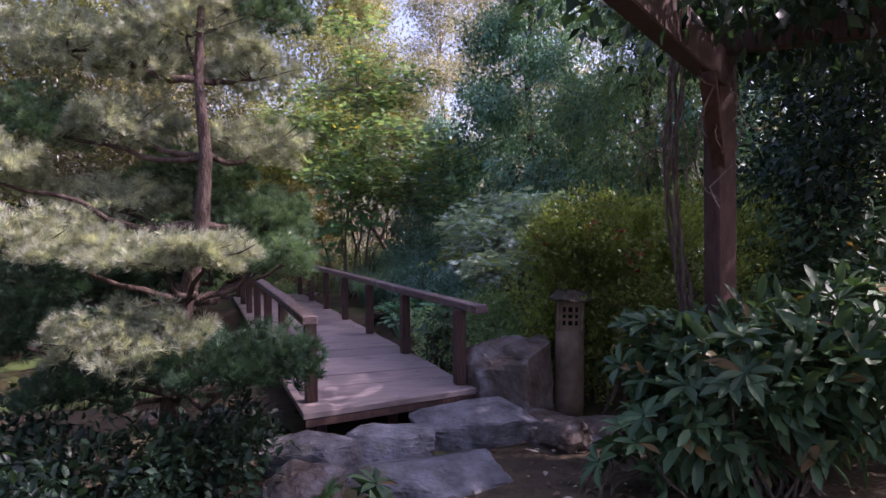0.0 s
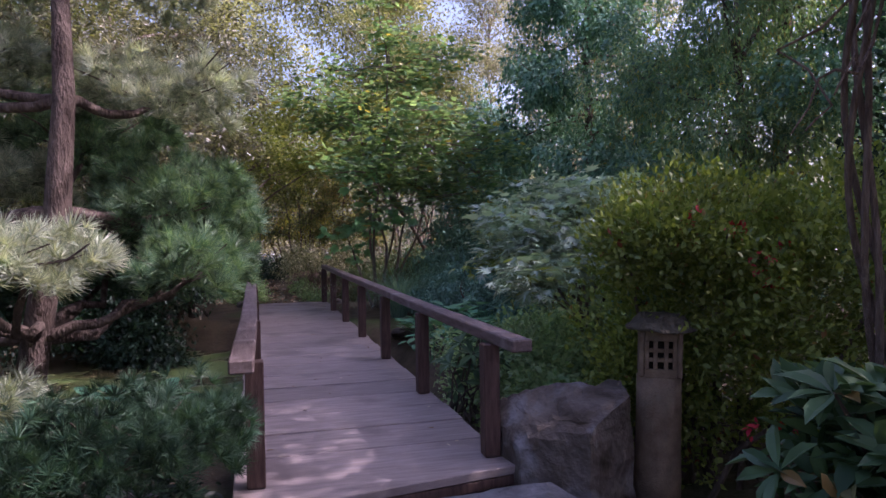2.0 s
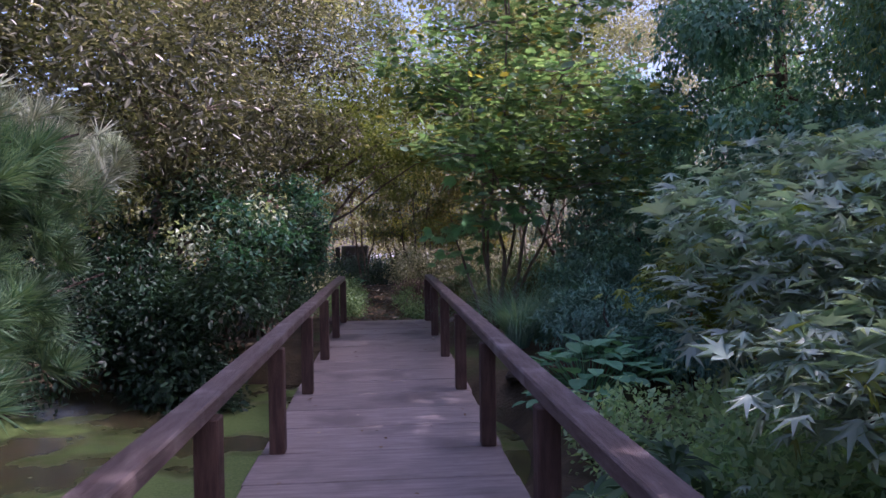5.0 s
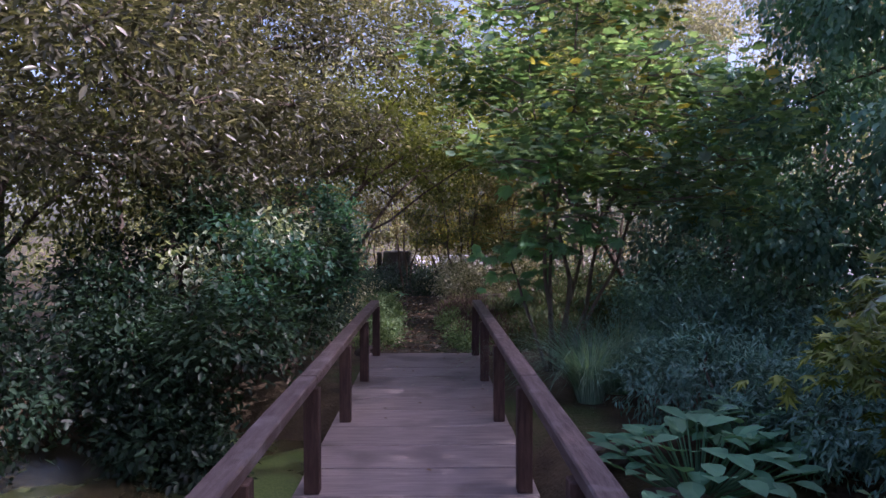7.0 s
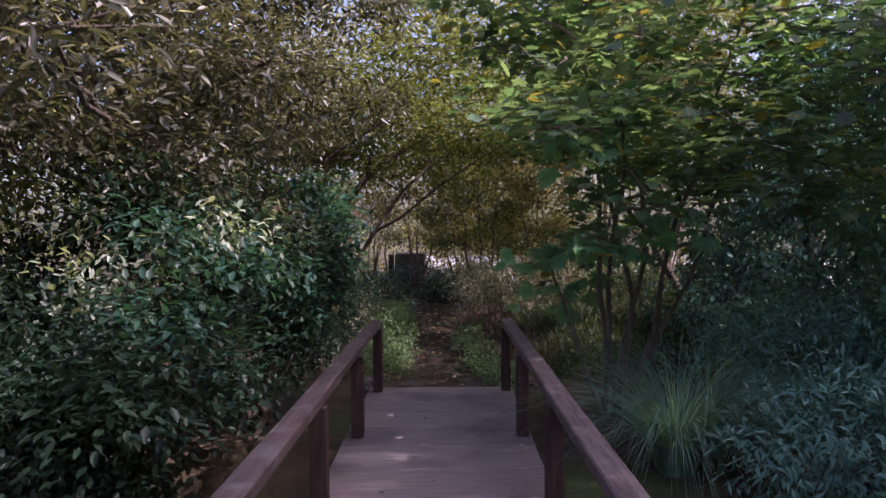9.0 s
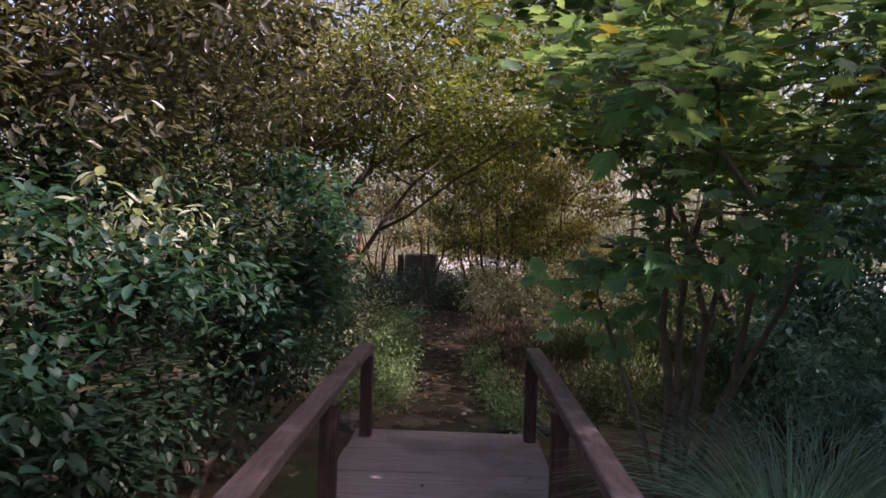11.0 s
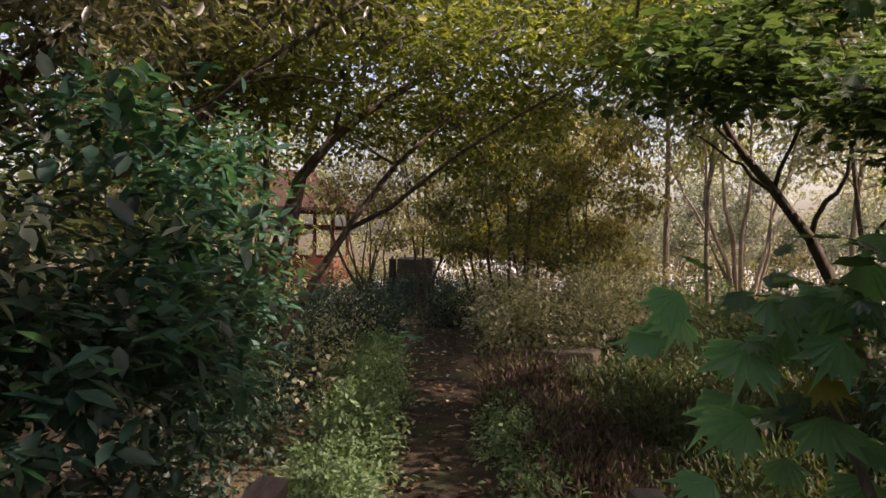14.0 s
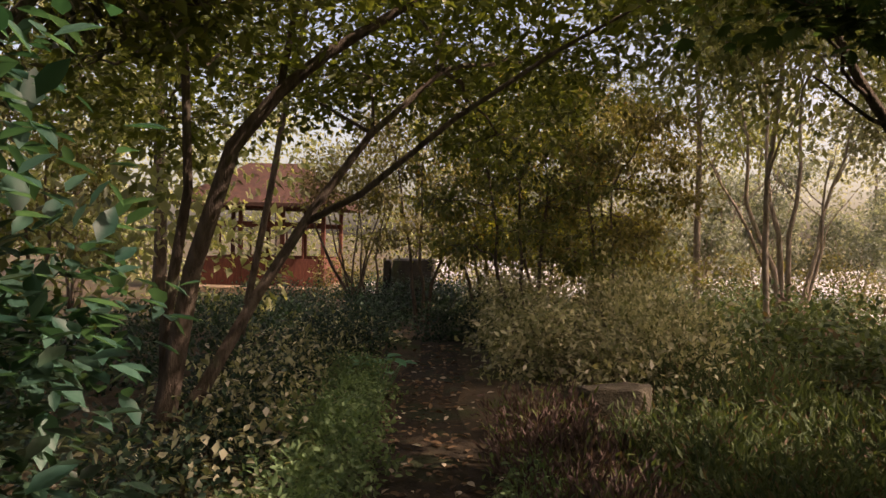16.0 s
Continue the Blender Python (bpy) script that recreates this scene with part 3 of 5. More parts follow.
for k, (x, y, s) in enumerate([(-1.45, 0.7, .34), (-1.9, 1.2, .3), (1.35, 1.5, .3), (1.75, 5.6, .28), (1.6, 6.6, .3), (-3.4, 9.1, .4), (-0.9, 11.2, .28), (1.0, 11.3, .26), (-2.4, 9.6, .35)]):
    rock("bank_stone", "half-sunk brown stone at the pond edge", (x, y, ground_z(x, y) + 0.02), (s, s * .8, s * .55), 40 + k, M_boulder, 50 * k, "stones round the pond")


# ---- stone lantern ----
def stone_lantern(x, y, z):
    t = thing("stone_lantern", "tan stone garden lantern with a lattice window", "lantern", (x, y, z), "")
    bm = bmesh.new()
    bmesh.ops.create_cone(bm, cap_ends=True, segments=20, radius1=0.142, radius2=0.134, depth=0.86, matrix=Matrix.Translation((0, 0, 0.43)))
    bmesh.ops.subdivide_edges(bm, edges=bm.edges[:], cuts=3, use_grid_fill=True)
    for v in bm.verts:
        v.co += Vector((v.co.x, v.co.y, 0)) * 0.05 * noise.noise(v.co * 7)
    part("pillar", bm, M_lantern, t, smooth=True)
    fire = bmesh.new()
    w, h, th = 0.125, 0.28, 0.030
    z0 = 0.86
    # four walls: plain back and sides, lattice front built of bars
    box(fire, (-w, w - th, z0), (w, w, z0 + h), 0.008)
    box(fire, (w - th, -w, z0), (w, w - th - .002, z0 + h), 0.008)
    box(fire, (-w, -w, z0), (-w + th, w - th - .002, z0 + h), 0.008)
    firebox = part("fire_box", fire, M_lantern, t, "rough tan stone fire box")
    lat = bmesh.new()
    xa, xb = -w + th + .002, w - th - .002
    box(lat, (xa, -w + .004, z0), (xb, -w + th, z0 + 0.05), 0.003)
    box(lat, (xa, -w + .004, z0 + h - 0.06), (xb, -w + th, z0 + h), 0.003)
    for k in range(4):
        c = xa + (xb - xa) * k / 3
        c = min(max(c, xa + .012), xb - .012)
        box(lat, (c - .012, -w + .004, z0 + .051), (c + .012, -w + th, z0 + h - .061), 0.003)
    for k in (1, 2):
        c = z0 + .05 + (h - .11) * k / 3
        box(lat, (xa + .025, -w + .008, c - .012), (xb - .025, -w + th - .004, c + .012), 0.002)
    part("lattice_window", lat, M_lantern, firebox, "pale carved lattice window")
    # dark block fills the fire box in place of the shade inside
    hol = box(bmesh.new(), (-w + th + .004, -w + th + .02, z0 + .004), (w - th - .004, w - th - .006, z0 + h - .004), 0)
    part("hollow", hol, M_dark, firebox, "dark block standing for the shade inside")
    roof = bmesh.new()
    bmesh.ops.create_cone(roof, cap_ends=True, segments=6, radius1=0.25, radius2=0.12, depth=0.09, matrix=Matrix.Translation((0, 0, z0 + h + 0.05)))
    bmesh.ops.bevel(roof, geom=roof.edges[:], offset=0.015, segments=2, affect="EDGES")
    bmesh.ops.subdivide_edges(roof, edges=roof.edges[:], cuts=2, use_grid_fill=True)
    for v in roof.verts:
        v.co *= 1 + 0.03 * noise.noise(v.co * 9)
    part("roof", roof, M_cap, t, "dark mossy stone cap")
    t.rotation_euler = (0, radians(1.5), radians(-28))
    return t


stone_lantern(1.69, -0.02, -0.38)


# ---- pergola ----
pergola = thing("pergola", "dark brown timber pergola post and beams with vines", "pergola")
bm = box(bmesh.new(), (-0.085, -0.085, -0.45), (0.085, 0.085, 2.46), 0.012)
part("post", bm, M_beam, pergola).location = (2.12, -1.56, 0)
for a, b, w, h, z, nm in (((2.45, -1.29), (-1.3, -4.27), 0.13, 0.28, 2.595, "beam"), ((1.92, -1.34), (4.6, -4.35), 0.12, 0.2, 2.79, "beam"), ((2.7, -2.3), (-.3, -4.9), 0.06, 0.14, 2.965, "rafter"), ((3.4, -3.1), (0.6, -5.4), 0.06, 0.14, 2.965, "rafter")):
    d = Vector((b[0] - a[0], b[1] - a[1], 0))
    m = Matrix.Translation((a[0], a[1], z)) @ Matrix.Rotation(math.atan2(d.y, d.x), 4, "Z")
    part(nm, box(bmesh.new(), (0, -w / 2, -h / 2), (d.length, w / 2, h / 2), 0.01, m), M_post, pergola)
m = look((2.12, -1.56, 1.85), (1.45, -2.2, 2.5))
part("brace", box(bmesh.new(), (-0.05, -0.05, -0.95), (0.05, 0.05, -0.03), 0.008, m), M_beam, pergola)
part("post", box(bmesh.new(), (-0.085, -0.085, -0.45), (0.085, 0.085, 2.66), 0.012), M_beam, pergola).location = (4.5, -4.25, 0)
vine = thing("wisteria_vine", "twisted bare grey-brown vine climbing the pergola", "vine")
strands = []
for k in range(4):
    pts = []
    for i in range(26):
        s = i / 25
        a = s * 9 + k * 1.7
        pts.append((1.95 + 0.04 * math.cos(a) - 0.14 * s + 0.07 * math.sin(s * 7), -1.42 + 0.05 * math.sin(a), -0.3 + 3.0 * s, 0.019 - 0.006 * s))
    strands.append(pts)
for k, st in enumerate(strands):
    v, f = tube_data([st], 7)
    link_mesh("stem", v, f, M_vine, vine, smooth=True)
loops = []
for k in range(9):
    a = (1.75 + 0.1 * math.sin(k * 2), -1.45 - 0.08 * k, 2.6 - 0.1 * (k % 3))
    b = (1.45 + 0.22 * math.sin(k * 5.1), -1.5 - 0.15 * k, 1.75 + 0.25 * math.sin(k * 3.3))
    loops.append(bend(a, b, 0.009, 0.004, 9, 0.25, -0.1, k * 7.7))
for lp in loops:
    v, f = tube_data([lp], 5)
    link_mesh("tendril", v, f, M_vine, vine)
# the mass at (.6, -3.2) is added out of view to shade the beam
crown("leaves", [(1.3, -2.6, 2.95, 1.2, 1.1, .25), (2.8, -1.6, 3.0, 1.3, 1.0, .35), (3.0, -3.4, 3.1, 1.4, 1.2, .3), (1.9, -2.2, 3.1, 1.0, .9, .25), (.6, -3.2, 3.2, .9, .8, .2)], 6500, 0.12, L_dog, DIAMOND, vine, 31, per=10, spread=.1)


# ---- pine by the pond ----
def pine():
    t = thing("pine_tree", "cloud-pruned pine with pale sunlit needle pads", "tree")
    trunk = [(-1.85, -0.12, -0.45, .085), (-1.79, -0.14, 0.2, .075), (-1.66, -0.22, 0.9, .066), (-1.54, -0.30, 1.5, .058), (-1.50, -0.30, 2.0, .048), (-1.54, -0.15, 2.6, .038), (-1.50, 0.0, 3.3, .026), (-1.46, 0.05, 4.3, .012)]
    v, f = tube_data([trunk], 10)
    link_mesh("trunk", v, f, M_pinebark, t, smooth=True)
    pads = [(-1.79, -0.80, 1.27, .55, .32, .10), (-1.52, -0.92, 1.27, .32, .26, .10), (-2.60, -0.55, 1.38, .50, .35, .14),
            (-1.98, -0.90, 0.72, .50, .34, .19), (-1.55, -0.98, 0.55, .36, .28, .16), (-1.22, -0.92, 0.52, .30, .30, .20), (-1.0, -0.55, 0.50, .28, .35, .16), (-2.3, -0.7, 0.40, .40, .30, .14),
            (-2.10, 0.20, 2.25, .46, .40, .16), (-1.12, 0.05, 2.10, .42, .36, .15), (-2.15, 0.35, 1.66, .52, .42, .16), (-1.05, 0.20, 1.55, .40, .45, .18),
            (-1.62, 0.15, 3.05, .50, .45, .26), (-1.12, 0.10, 2.72, .36, .34, .18), (-1.95, 0.10, 2.75, .36, .34, .18), (-1.5, 0.1, 3.65, .40, .38, .28), (-1.48, 0.1, 4.2, .26, .26, .25),
            (-1.08, 0.95, 1.50, .33, .45, .17), (-1.05, 1.25, 1.62, .28, .34, .12), (-0.98, -0.35, 1.22, .24, .34, .14), (-1.5, 0.9, 1.30, .32, .35, .12), (-2.9, -0.2, 0.75, .45, .4, .18), (-3.1, 0.0, 1.9, .5, .45, .2),
            (-2.5, 0.3, 2.9, .45, .4, .2), (-1.0, 0.35, 3.3, .4, .4, .2), (-2.0, 0.2, 3.6, .4, .4, .22), (-1.6, 0.5, 1.9, .5, .4, .2), (-2.7, 0.4, 2.3, .45, .4, .2), (-1.75, 0.4, 1.2, .6, .35, .2), (-0.98, 0.4, 1.25, .28, .4, .18), (-2.5, 0.3, 1.0, .6, .4, .2), (-.97, -.15, .34, .2, .28, .1), (-.93, .45, .30, .14, .3, .08), (-1.02, .55, 1.52, .34, .4, .15), (-.98, .6, 1.22, .30, .4, .14), (-1.4, .6, 1.4, .34, .4, .15)]
    pads = [(a, b, c, d * 1.04, e * 1.06, g * 1.6) for a, b, c, d, e, g in pads]
    for i, p in enumerate(pads):
        z = max(0.3, p[2] - 0.25)
        s = min(trunk, key=lambda q: abs(q[2] - z))
        v, f = tube_data([bend(s[:3], (p[0], p[1], p[2] - 0.05), 0.030, 0.010, 9, 0.13, -0.05, i * 3.7)], 6)
        link_mesh("limb", v, f, M_pinebark, t, smooth=True)
    rng = np.random.default_rng(5)
    for i, p in enumerate(pads):
        twigs = []
        for _ in range(9):
            d = Vector((rng.uniform(-1, 1) * p[3], rng.uniform(-1, 1) * p[4], rng.uniform(0, .7) * p[5]))
            twigs.append(bend((p[0], p[1], p[2] - .06), Vector(p[:3]) + d, 0.008, 0.003, 4, 0.12, 0, float(rng.random() * 40)))
        v, f = tube_data(twigs, 4)
        tagged(link_mesh("branchwork", v, f, M_pinebark, t), kind="stuff")
        n = int(470 * p[3] * p[4] / 0.16 + 110)
        q = rng.random((n, 2)) ** 0.5
        a = rng.random(n) * 2 * math.pi
        r = q[:, 0]
        pos = np.stack([p[0] + np.cos(a) * r * p[3], p[1] + np.sin(a) * r * p[4], p[2] + p[5] * ((1 - r ** 2) * 0.9 * (rng.random(n) * 1.5 - 0.5) + 0.3 * np.sin(a * 3 + i) * r + 0.25 * np.sin(a * 5 + r * 9 + i * 2))], 1)
        along = np.stack([np.cos(a) * r * 0.9, np.sin(a) * r * 0.9, np.full(n, 0.75)], 1) + rng.normal(size=(n, 3)) * 0.35
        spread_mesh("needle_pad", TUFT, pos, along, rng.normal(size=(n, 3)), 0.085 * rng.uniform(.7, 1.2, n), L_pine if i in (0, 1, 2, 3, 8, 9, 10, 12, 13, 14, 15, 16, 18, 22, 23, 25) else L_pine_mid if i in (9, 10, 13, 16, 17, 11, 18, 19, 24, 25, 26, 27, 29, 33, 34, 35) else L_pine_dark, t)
    return t


pine()


# ---- shrubs and plants of the near bank ----
def leafy_shrub(name, label, at, foot_r, stem_r, blobs, n, size, lmat, bark=None, template=DIAMOND, seed=1, stems=7, **kw):
    """Stems from one foot into the leaf masses, and the leaves."""
    t = thing(name, label, "shrub")
    rng = random.Random(seed)
    paths = []
    z = ground_z(*at)
    for _ in range(stems):
        b = rng.choice(blobs)
        e = (b[0] + rng.uniform(-.5, .5) * b[3], b[1] + rng.uniform(-.5, .5) * b[4], b[2] + rng.uniform(-.2, .5) * b[5])
        paths.append(bend((at[0] + rng.uniform(-1, 1) * foot_r, at[1] + rng.uniform(-1, 1) * foot_r, z - 0.03), e, stem_r, stem_r * 0.3, 7, 0.10, 0, rng.random() * 50))
    v, f = tube_data(paths, 5)
    tagged(link_mesh("stemwork", v, f, bark or M_bark, t), kind="stuff")
    crown("foliage", blobs, n, size, lmat, template, t, seed, **kw)
    return t


AZ = [(2.35, 0.2, 0.75, .95, .6, .85), (2.95, -0.3, 0.9, .9, .7, .85), (2.3, 0.2, 1.3, .85, .5, .45), (1.95, 0.4, 0.35, .45, .3, .5), (1.75, 0.15, 1.3, .35, .4, .35)]
azalea = leafy_shrub("azalea_bush", "dense green azalea bush with a few red blooms", (2.3, 0.35), .4, .022, AZ, 42000, 0.052, L_azalea, seed=51, stems=14, per=12, spread=.055, shell=.62, ragged=.22, flat=.5, droop=-.5, keep=lambda p: ~((p[:, 0] < 1.88) & (p[:, 1] < 0.22) & (p[:, 2] < 1.02)))
crown("overhanging_foliage", [(1.78, -.06, .84, .2, .16, .06), (1.9, -.12, .7, .12, .12, .16)], 420, .05, L_azalea, DIAMOND, azalea, 53, per=8, spread=.04, shell=.2)
crown("bloom", [(2.2, -0.15, 1.42, .3, .12, .1), (1.9, 0.1, 1.15, .2, .1, .1), (2.5, -.3, 1.1, .4, .1, .2), (2.15, -.5, .25, .12, .08, .06)], 90, 0.07, L_flower, OVAL, azalea, 52, per=9, spread=.03, label="red azalea blooms")["kind"] = "stuff"


def leaf_mesh(name, template, material):
    me = bpy.data.meshes.new(name)
    me.from_pydata([tuple(v) for v in template[0]], [], template[1])
    me.materials.append(material)
    me.update()
    return me


def set_leaf(me, parent, pos, along, up, size, name="leaf"):
    y = Vector(along).normalized()
    x = y.cross(Vector(up)).normalized()
    z = x.cross(y)
    ob = new(name, me)
    ob.matrix_world = Matrix.Translation(pos) @ Matrix((x, y, z)).transposed().to_4x4() @ Matrix.Diagonal((size, size, size, 1))
    ob.parent = parent
    return ob


LONGLEAF = (np.array([(0, 0, 0), (-.10, .18, .03), (-.165, .42, .05), (-.15, .68, .03), (0, 1, -.12), (.15, .68, .03), (.165, .42, .05), (.10, .18, .03), (0, .4, -.02), (0, .68, -.03)]),
            [(0, 8, 2, 1), (8, 9, 3, 2), (9, 4, 3), (0, 7, 6, 8), (8, 6, 5, 9), (9, 5, 4)])


def rhododendron(name, label, blobs, whorls, size, seed, foot, far=0):
    """Whorls of long leaves, each leaf a part, and darker leaves behind."""
    t = thing(name, label, "shrub")
    rng = random.Random(seed)
    me = leaf_mesh("leaf", LONGLEAF, L_rhodo)
    paths = []
    z = ground_z(*foot)
    for _ in range(whorls):
        b = rng.choice(blobs)
        while True:
            d = Vector((rng.gauss(0, 1), rng.gauss(0, 1), rng.gauss(0.25, 1))).normalized()
            if d.z > -0.35:
                break
        c = Vector((b[0] + d.x * b[3], b[1] + d.y * b[4], b[2] + d.z * b[5]))
        paths.append(bend((foot[0] + rng.uniform(-.3, .3), foot[1] + rng.uniform(-.3, .3), z), c, 0.012, 0.005, 6, 0.1, 0, rng.random() * 50))
        axis = (d + Vector((0, 0, 0.9))).normalized()
        u = axis.orthogonal().normalized()
        w = axis.cross(u)
        k = rng.randint(7, 9)
        for i in range(k):
            a = 2 * math.pi * (i + rng.uniform(-.2, .2)) / k
            out = (u * math.cos(a) + w * math.sin(a)) + axis * rng.uniform(-.15, .55)
            set_leaf(me, t, c + out * 0.01, out, axis, size * rng.uniform(.7, 1.15))
    v, f = tube_data(paths, 5)
    tagged(link_mesh("stemwork", v, f, M_bark, t), kind="stuff")
    if far:
        crown("foliage", [(b[0], b[1], b[2], b[3] * .9, b[4] * .9, b[5] * .9) for b in blobs], far, size * .9, L_rhodo, LONG, t, seed + 1, per=8, spread=.05, shell=.5, droop=.1)
    return t


rhododendron("rhododendron", "glossy dark green rhododendron with long leaves in whorls", [(1.95, -2.1, 0.35, .75, .6, .55), (2.5, -2.3, 0.45, .7, .6, .55), (1.5, -2.0, 0.15, .45, .4, .40), (1.45, -1.75, 0.5, .3, .3, .3)], 64, 0.205, 61, (2.0, -2.1), 3200)
rhododendron("rhododendron", "small rhododendron beside a bridge post", [(1.08, 1.75, 0.22, .22, .3, .32), (1.15, 2.2, 0.1, .25, .3, .35)], 24, 0.15, 62, (1.15, 1.95))
rhododendron("rhododendron", "low young rhododendron beside the stone steps", [(-0.72, -1.75, -.18, .2, .2, .12)], 7, 0.17, 63, (-0.72, -1.75))
rhododendron("rhododendron", "low rhododendron shoot with leaves held upright", [(1.05, -1.95, -.05, .22, .2, .2)], 8, 0.18, 64, (1.05, -1.95))


# undergrowth below the pine
def cover(name, label, blobs, n, size, lmat, template=DIAMOND, seed=1, **kw):
    ob = crown(name, blobs, n, size, lmat, template, None, seed, **kw)
    return tagged(ob, label, "ground cover", kind="stuff")


cover("undergrowth", "dark low evergreen undergrowth below the pine", [(-2.2, -0.9, -.15, .9, .5, .35), (-3.2, -0.6, 0, .9, .6, .45), (-1.55, -0.6, -.2, .45, .4, .3), (-2.8, -2.0, -.1, .9, .6, .3), (-1.25, 0.3, -.2, .3, .4, .25)], 9000, .08, L_dog, OVAL, 71, per=8, spread=.06)
cover("undergrowth", "feathery pale green ferns beside the bridge", [(1.55, 1.35, -.1, .5, .5, .3), (1.5, 2.6, -.15, .4, .7, .3), (2.3, 2.2, 0, .8, .8, .35), (2.6, 4.0, 0, .6, .7, .35), (1.7, 3.8, -.05, .4, .7, .35), (1.8, 1.9, .05, .5, .6, .38), (2.2, 1.3, .1, .5, .5, .38), (2.5, 2.9, .1, .5, .6, .4), (1.5, 1.25, .22, .42, .5, .34), (1.75, 2.1, .28, .45, .6, .36), (2.2, 1.2, .35, .5, .5, .36), (2.4, 2.4, .35, .5, .7, .36)], 26000, .062, L_fern, DIAMOND, 72, per=12, spread=.06, droop=.1)


# ---- right bank ----
def layered_maple(name, label, foot, pads, n, size, lmat, seed, template=STAR, bark=None, thick=.035, **kw):
    z = ground_z(*foot)
    t = thing(name, label, "tree")
    top = max(p[2] for p in pads)
    c = (sum(p[0] for p in pads) / len(pads), sum(p[1] for p in pads) / len(pads))
    trunk = bend((foot[0], foot[1], z - .05), (c[0], c[1], z + (top - z) * .6), thick, thick * .6, 7, .1, 0, seed)
    v, f = tube_data([trunk], 7)
    link_mesh("trunk", v, f, bark or M_bark, t, smooth=True)
    for i, p in enumerate(pads):
        v, f = tube_data([bend(trunk[3 + i % 4][:3], p[:3], thick * .5, .006, 7, .12, .06, seed + i * 2.3)], 5)
        link_mesh("limb", v, f, bark or M_bark, t, smooth=True)
    kw.setdefault("per", 9)
    kw.setdefault("spread", .07)
    crown("crown", pads, n, size, lmat, template, t, seed, shell=.25, flat=.9, level=.6, **kw)
    return t


JM = [(2.4, 2.5, 1.74, .6, .6, .09), (1.85, 3.0, 1.58, .3, .35, .07), (2.1, 2.0, 1.60, .45, .4, .09), (1.5, 1.85, 1.41, .38, .35, .08), (1.75, 1.5, 1.30, .45, .38, .09), (1.32, 1.35, 1.13, .3, .38, .08), (1.25, .85, 1.02, .26, .3, .08), (1.95, 1.15, 1.12, .45, .38, .09), (2.6, 1.6, 1.38, .5, .5, .1), (2.9, 2.4, 1.5, .5, .6, .1), (3.2, 1.9, 1.2, .5, .5, .1), (2.6, 1.2, 1.0, .45, .4, .09), (2.6, 3.4, 1.3, .5, .5, .1)]
layered_maple("japanese_maple", "low blue-green cut-leaf japanese maple in drooping layers", (2.3, 2.2), JM, 6600, .092, L_jmaple, 81, per=8, droop=.3)
layered_maple("japanese_maple", "small yellow-green maple behind the cut-leaf maple", (3.0, 4.6), [(2.4, 4.3, 1.1, .5, .5, .2), (3.1, 4.8, 1.35, .6, .6, .2), (3.6, 4.2, 1.5, .5, .6, .2), (2.9, 4.2, .8, .6, .5, .2)], 2200, .10, L_azalea, 82, droop=.4)


def blue_mound(name, label, blobs, n, seed):
    t = thing(name, label, "shrub")
    v, f = tube_data([bend((b[0], b[1], ground_z(b[0], b[1]) - .03), (b[0], b[1], b[2] + b[5] * .5), .03, .01, 5, .1, 0, seed + i) for i, b in enumerate(blobs)], 5)
    tagged(link_mesh("stemwork", v, f, M_bark, t), kind="stuff")
    crown("foliage", blobs, n, .09, L_juniper, LANCE, t, seed, per=16, spread=.06, shell=.5, droop=.35, flat=.7)
    return t


blue_mound("juniper", "low blue-green juniper spreading over the bank", [(3.3, 6.2, .3, .7, .8, .45), (3.7, 5.6, .35, .8, .8, .5), (2.7, 7.5, .35, .9, .7, .45)], 16000, 91)
blue_mound("juniper", "dark blue-green juniper mound behind the grass", [(3.2, 9.0, .5, 1.1, 1.0, .55), (4.2, 10.2, .6, 1.3, 1.1, .6), (4.6, 7.6, .5, 1.2, 1.2, .6)], 18000, 92)


def hosta(x, y, n, size, seed, label):
    t = thing("hosta", label, "plant")
    me = leaf_mesh("leaf", (np.array([(0, 0, 0), (-.3, .22, .06), (-.36, .5, .08), (-.22, .8, .03), (0, 1, -.05), (.22, .8, .03), (.36, .5, .08), (.3, .22, .06), (0, .3, -.02), (0, .65, 0)]), [(0, 8, 2, 1), (8, 9, 3, 2), (9, 4, 3), (0, 7, 6, 8), (8, 6, 5, 9), (9, 5, 4)]), L_hosta)
    rng = random.Random(seed)
    z = max(ground_z(x, y), -.5)
    stalks = []
    for i in range(n):
        a, r = i * 2.4, 0.075 * math.sqrt(i + .5)
        p = Vector((x + math.cos(a) * r, y + math.sin(a) * r, z + 0.48 * size / .24 * (1.05 - r * .9) * rng.uniform(.75, 1.1)))
        stalks.append(bend((x + math.cos(a) * r * .3, y + math.sin(a) * r * .3, z - .02), p, .008, .005, 4, .05, 0, i))
        out = Vector((math.cos(a), math.sin(a), rng.uniform(-.35, .5)))
        set_leaf(me, t, p, out, (-math.cos(a) * .5, -math.sin(a) * .5, 1), size * rng.uniform(.7, 1.1))
    v, f = tube_data(stalks, 4)
    tagged(link_mesh("stalkwork", v, f, L_hosta, t), kind="stuff")
    return t


hosta(2.05, 6.0, 84, .24, 5, "blue-green hosta with broad rounded leaves")
hosta(2.75, 6.5, 60, .24, 6, "blue-green hosta with broad rounded leaves")
hosta(1.5, 4.9, 22, .18, 9, "small hosta at the edge of the pond")
hosta(-1.65, 2.1, 26, .26, 7, "pale hosta on the pond bank below the pine")
hosta(-2.2, 2.4, 20, .24, 8, "pale hosta on the pond bank below the pine")


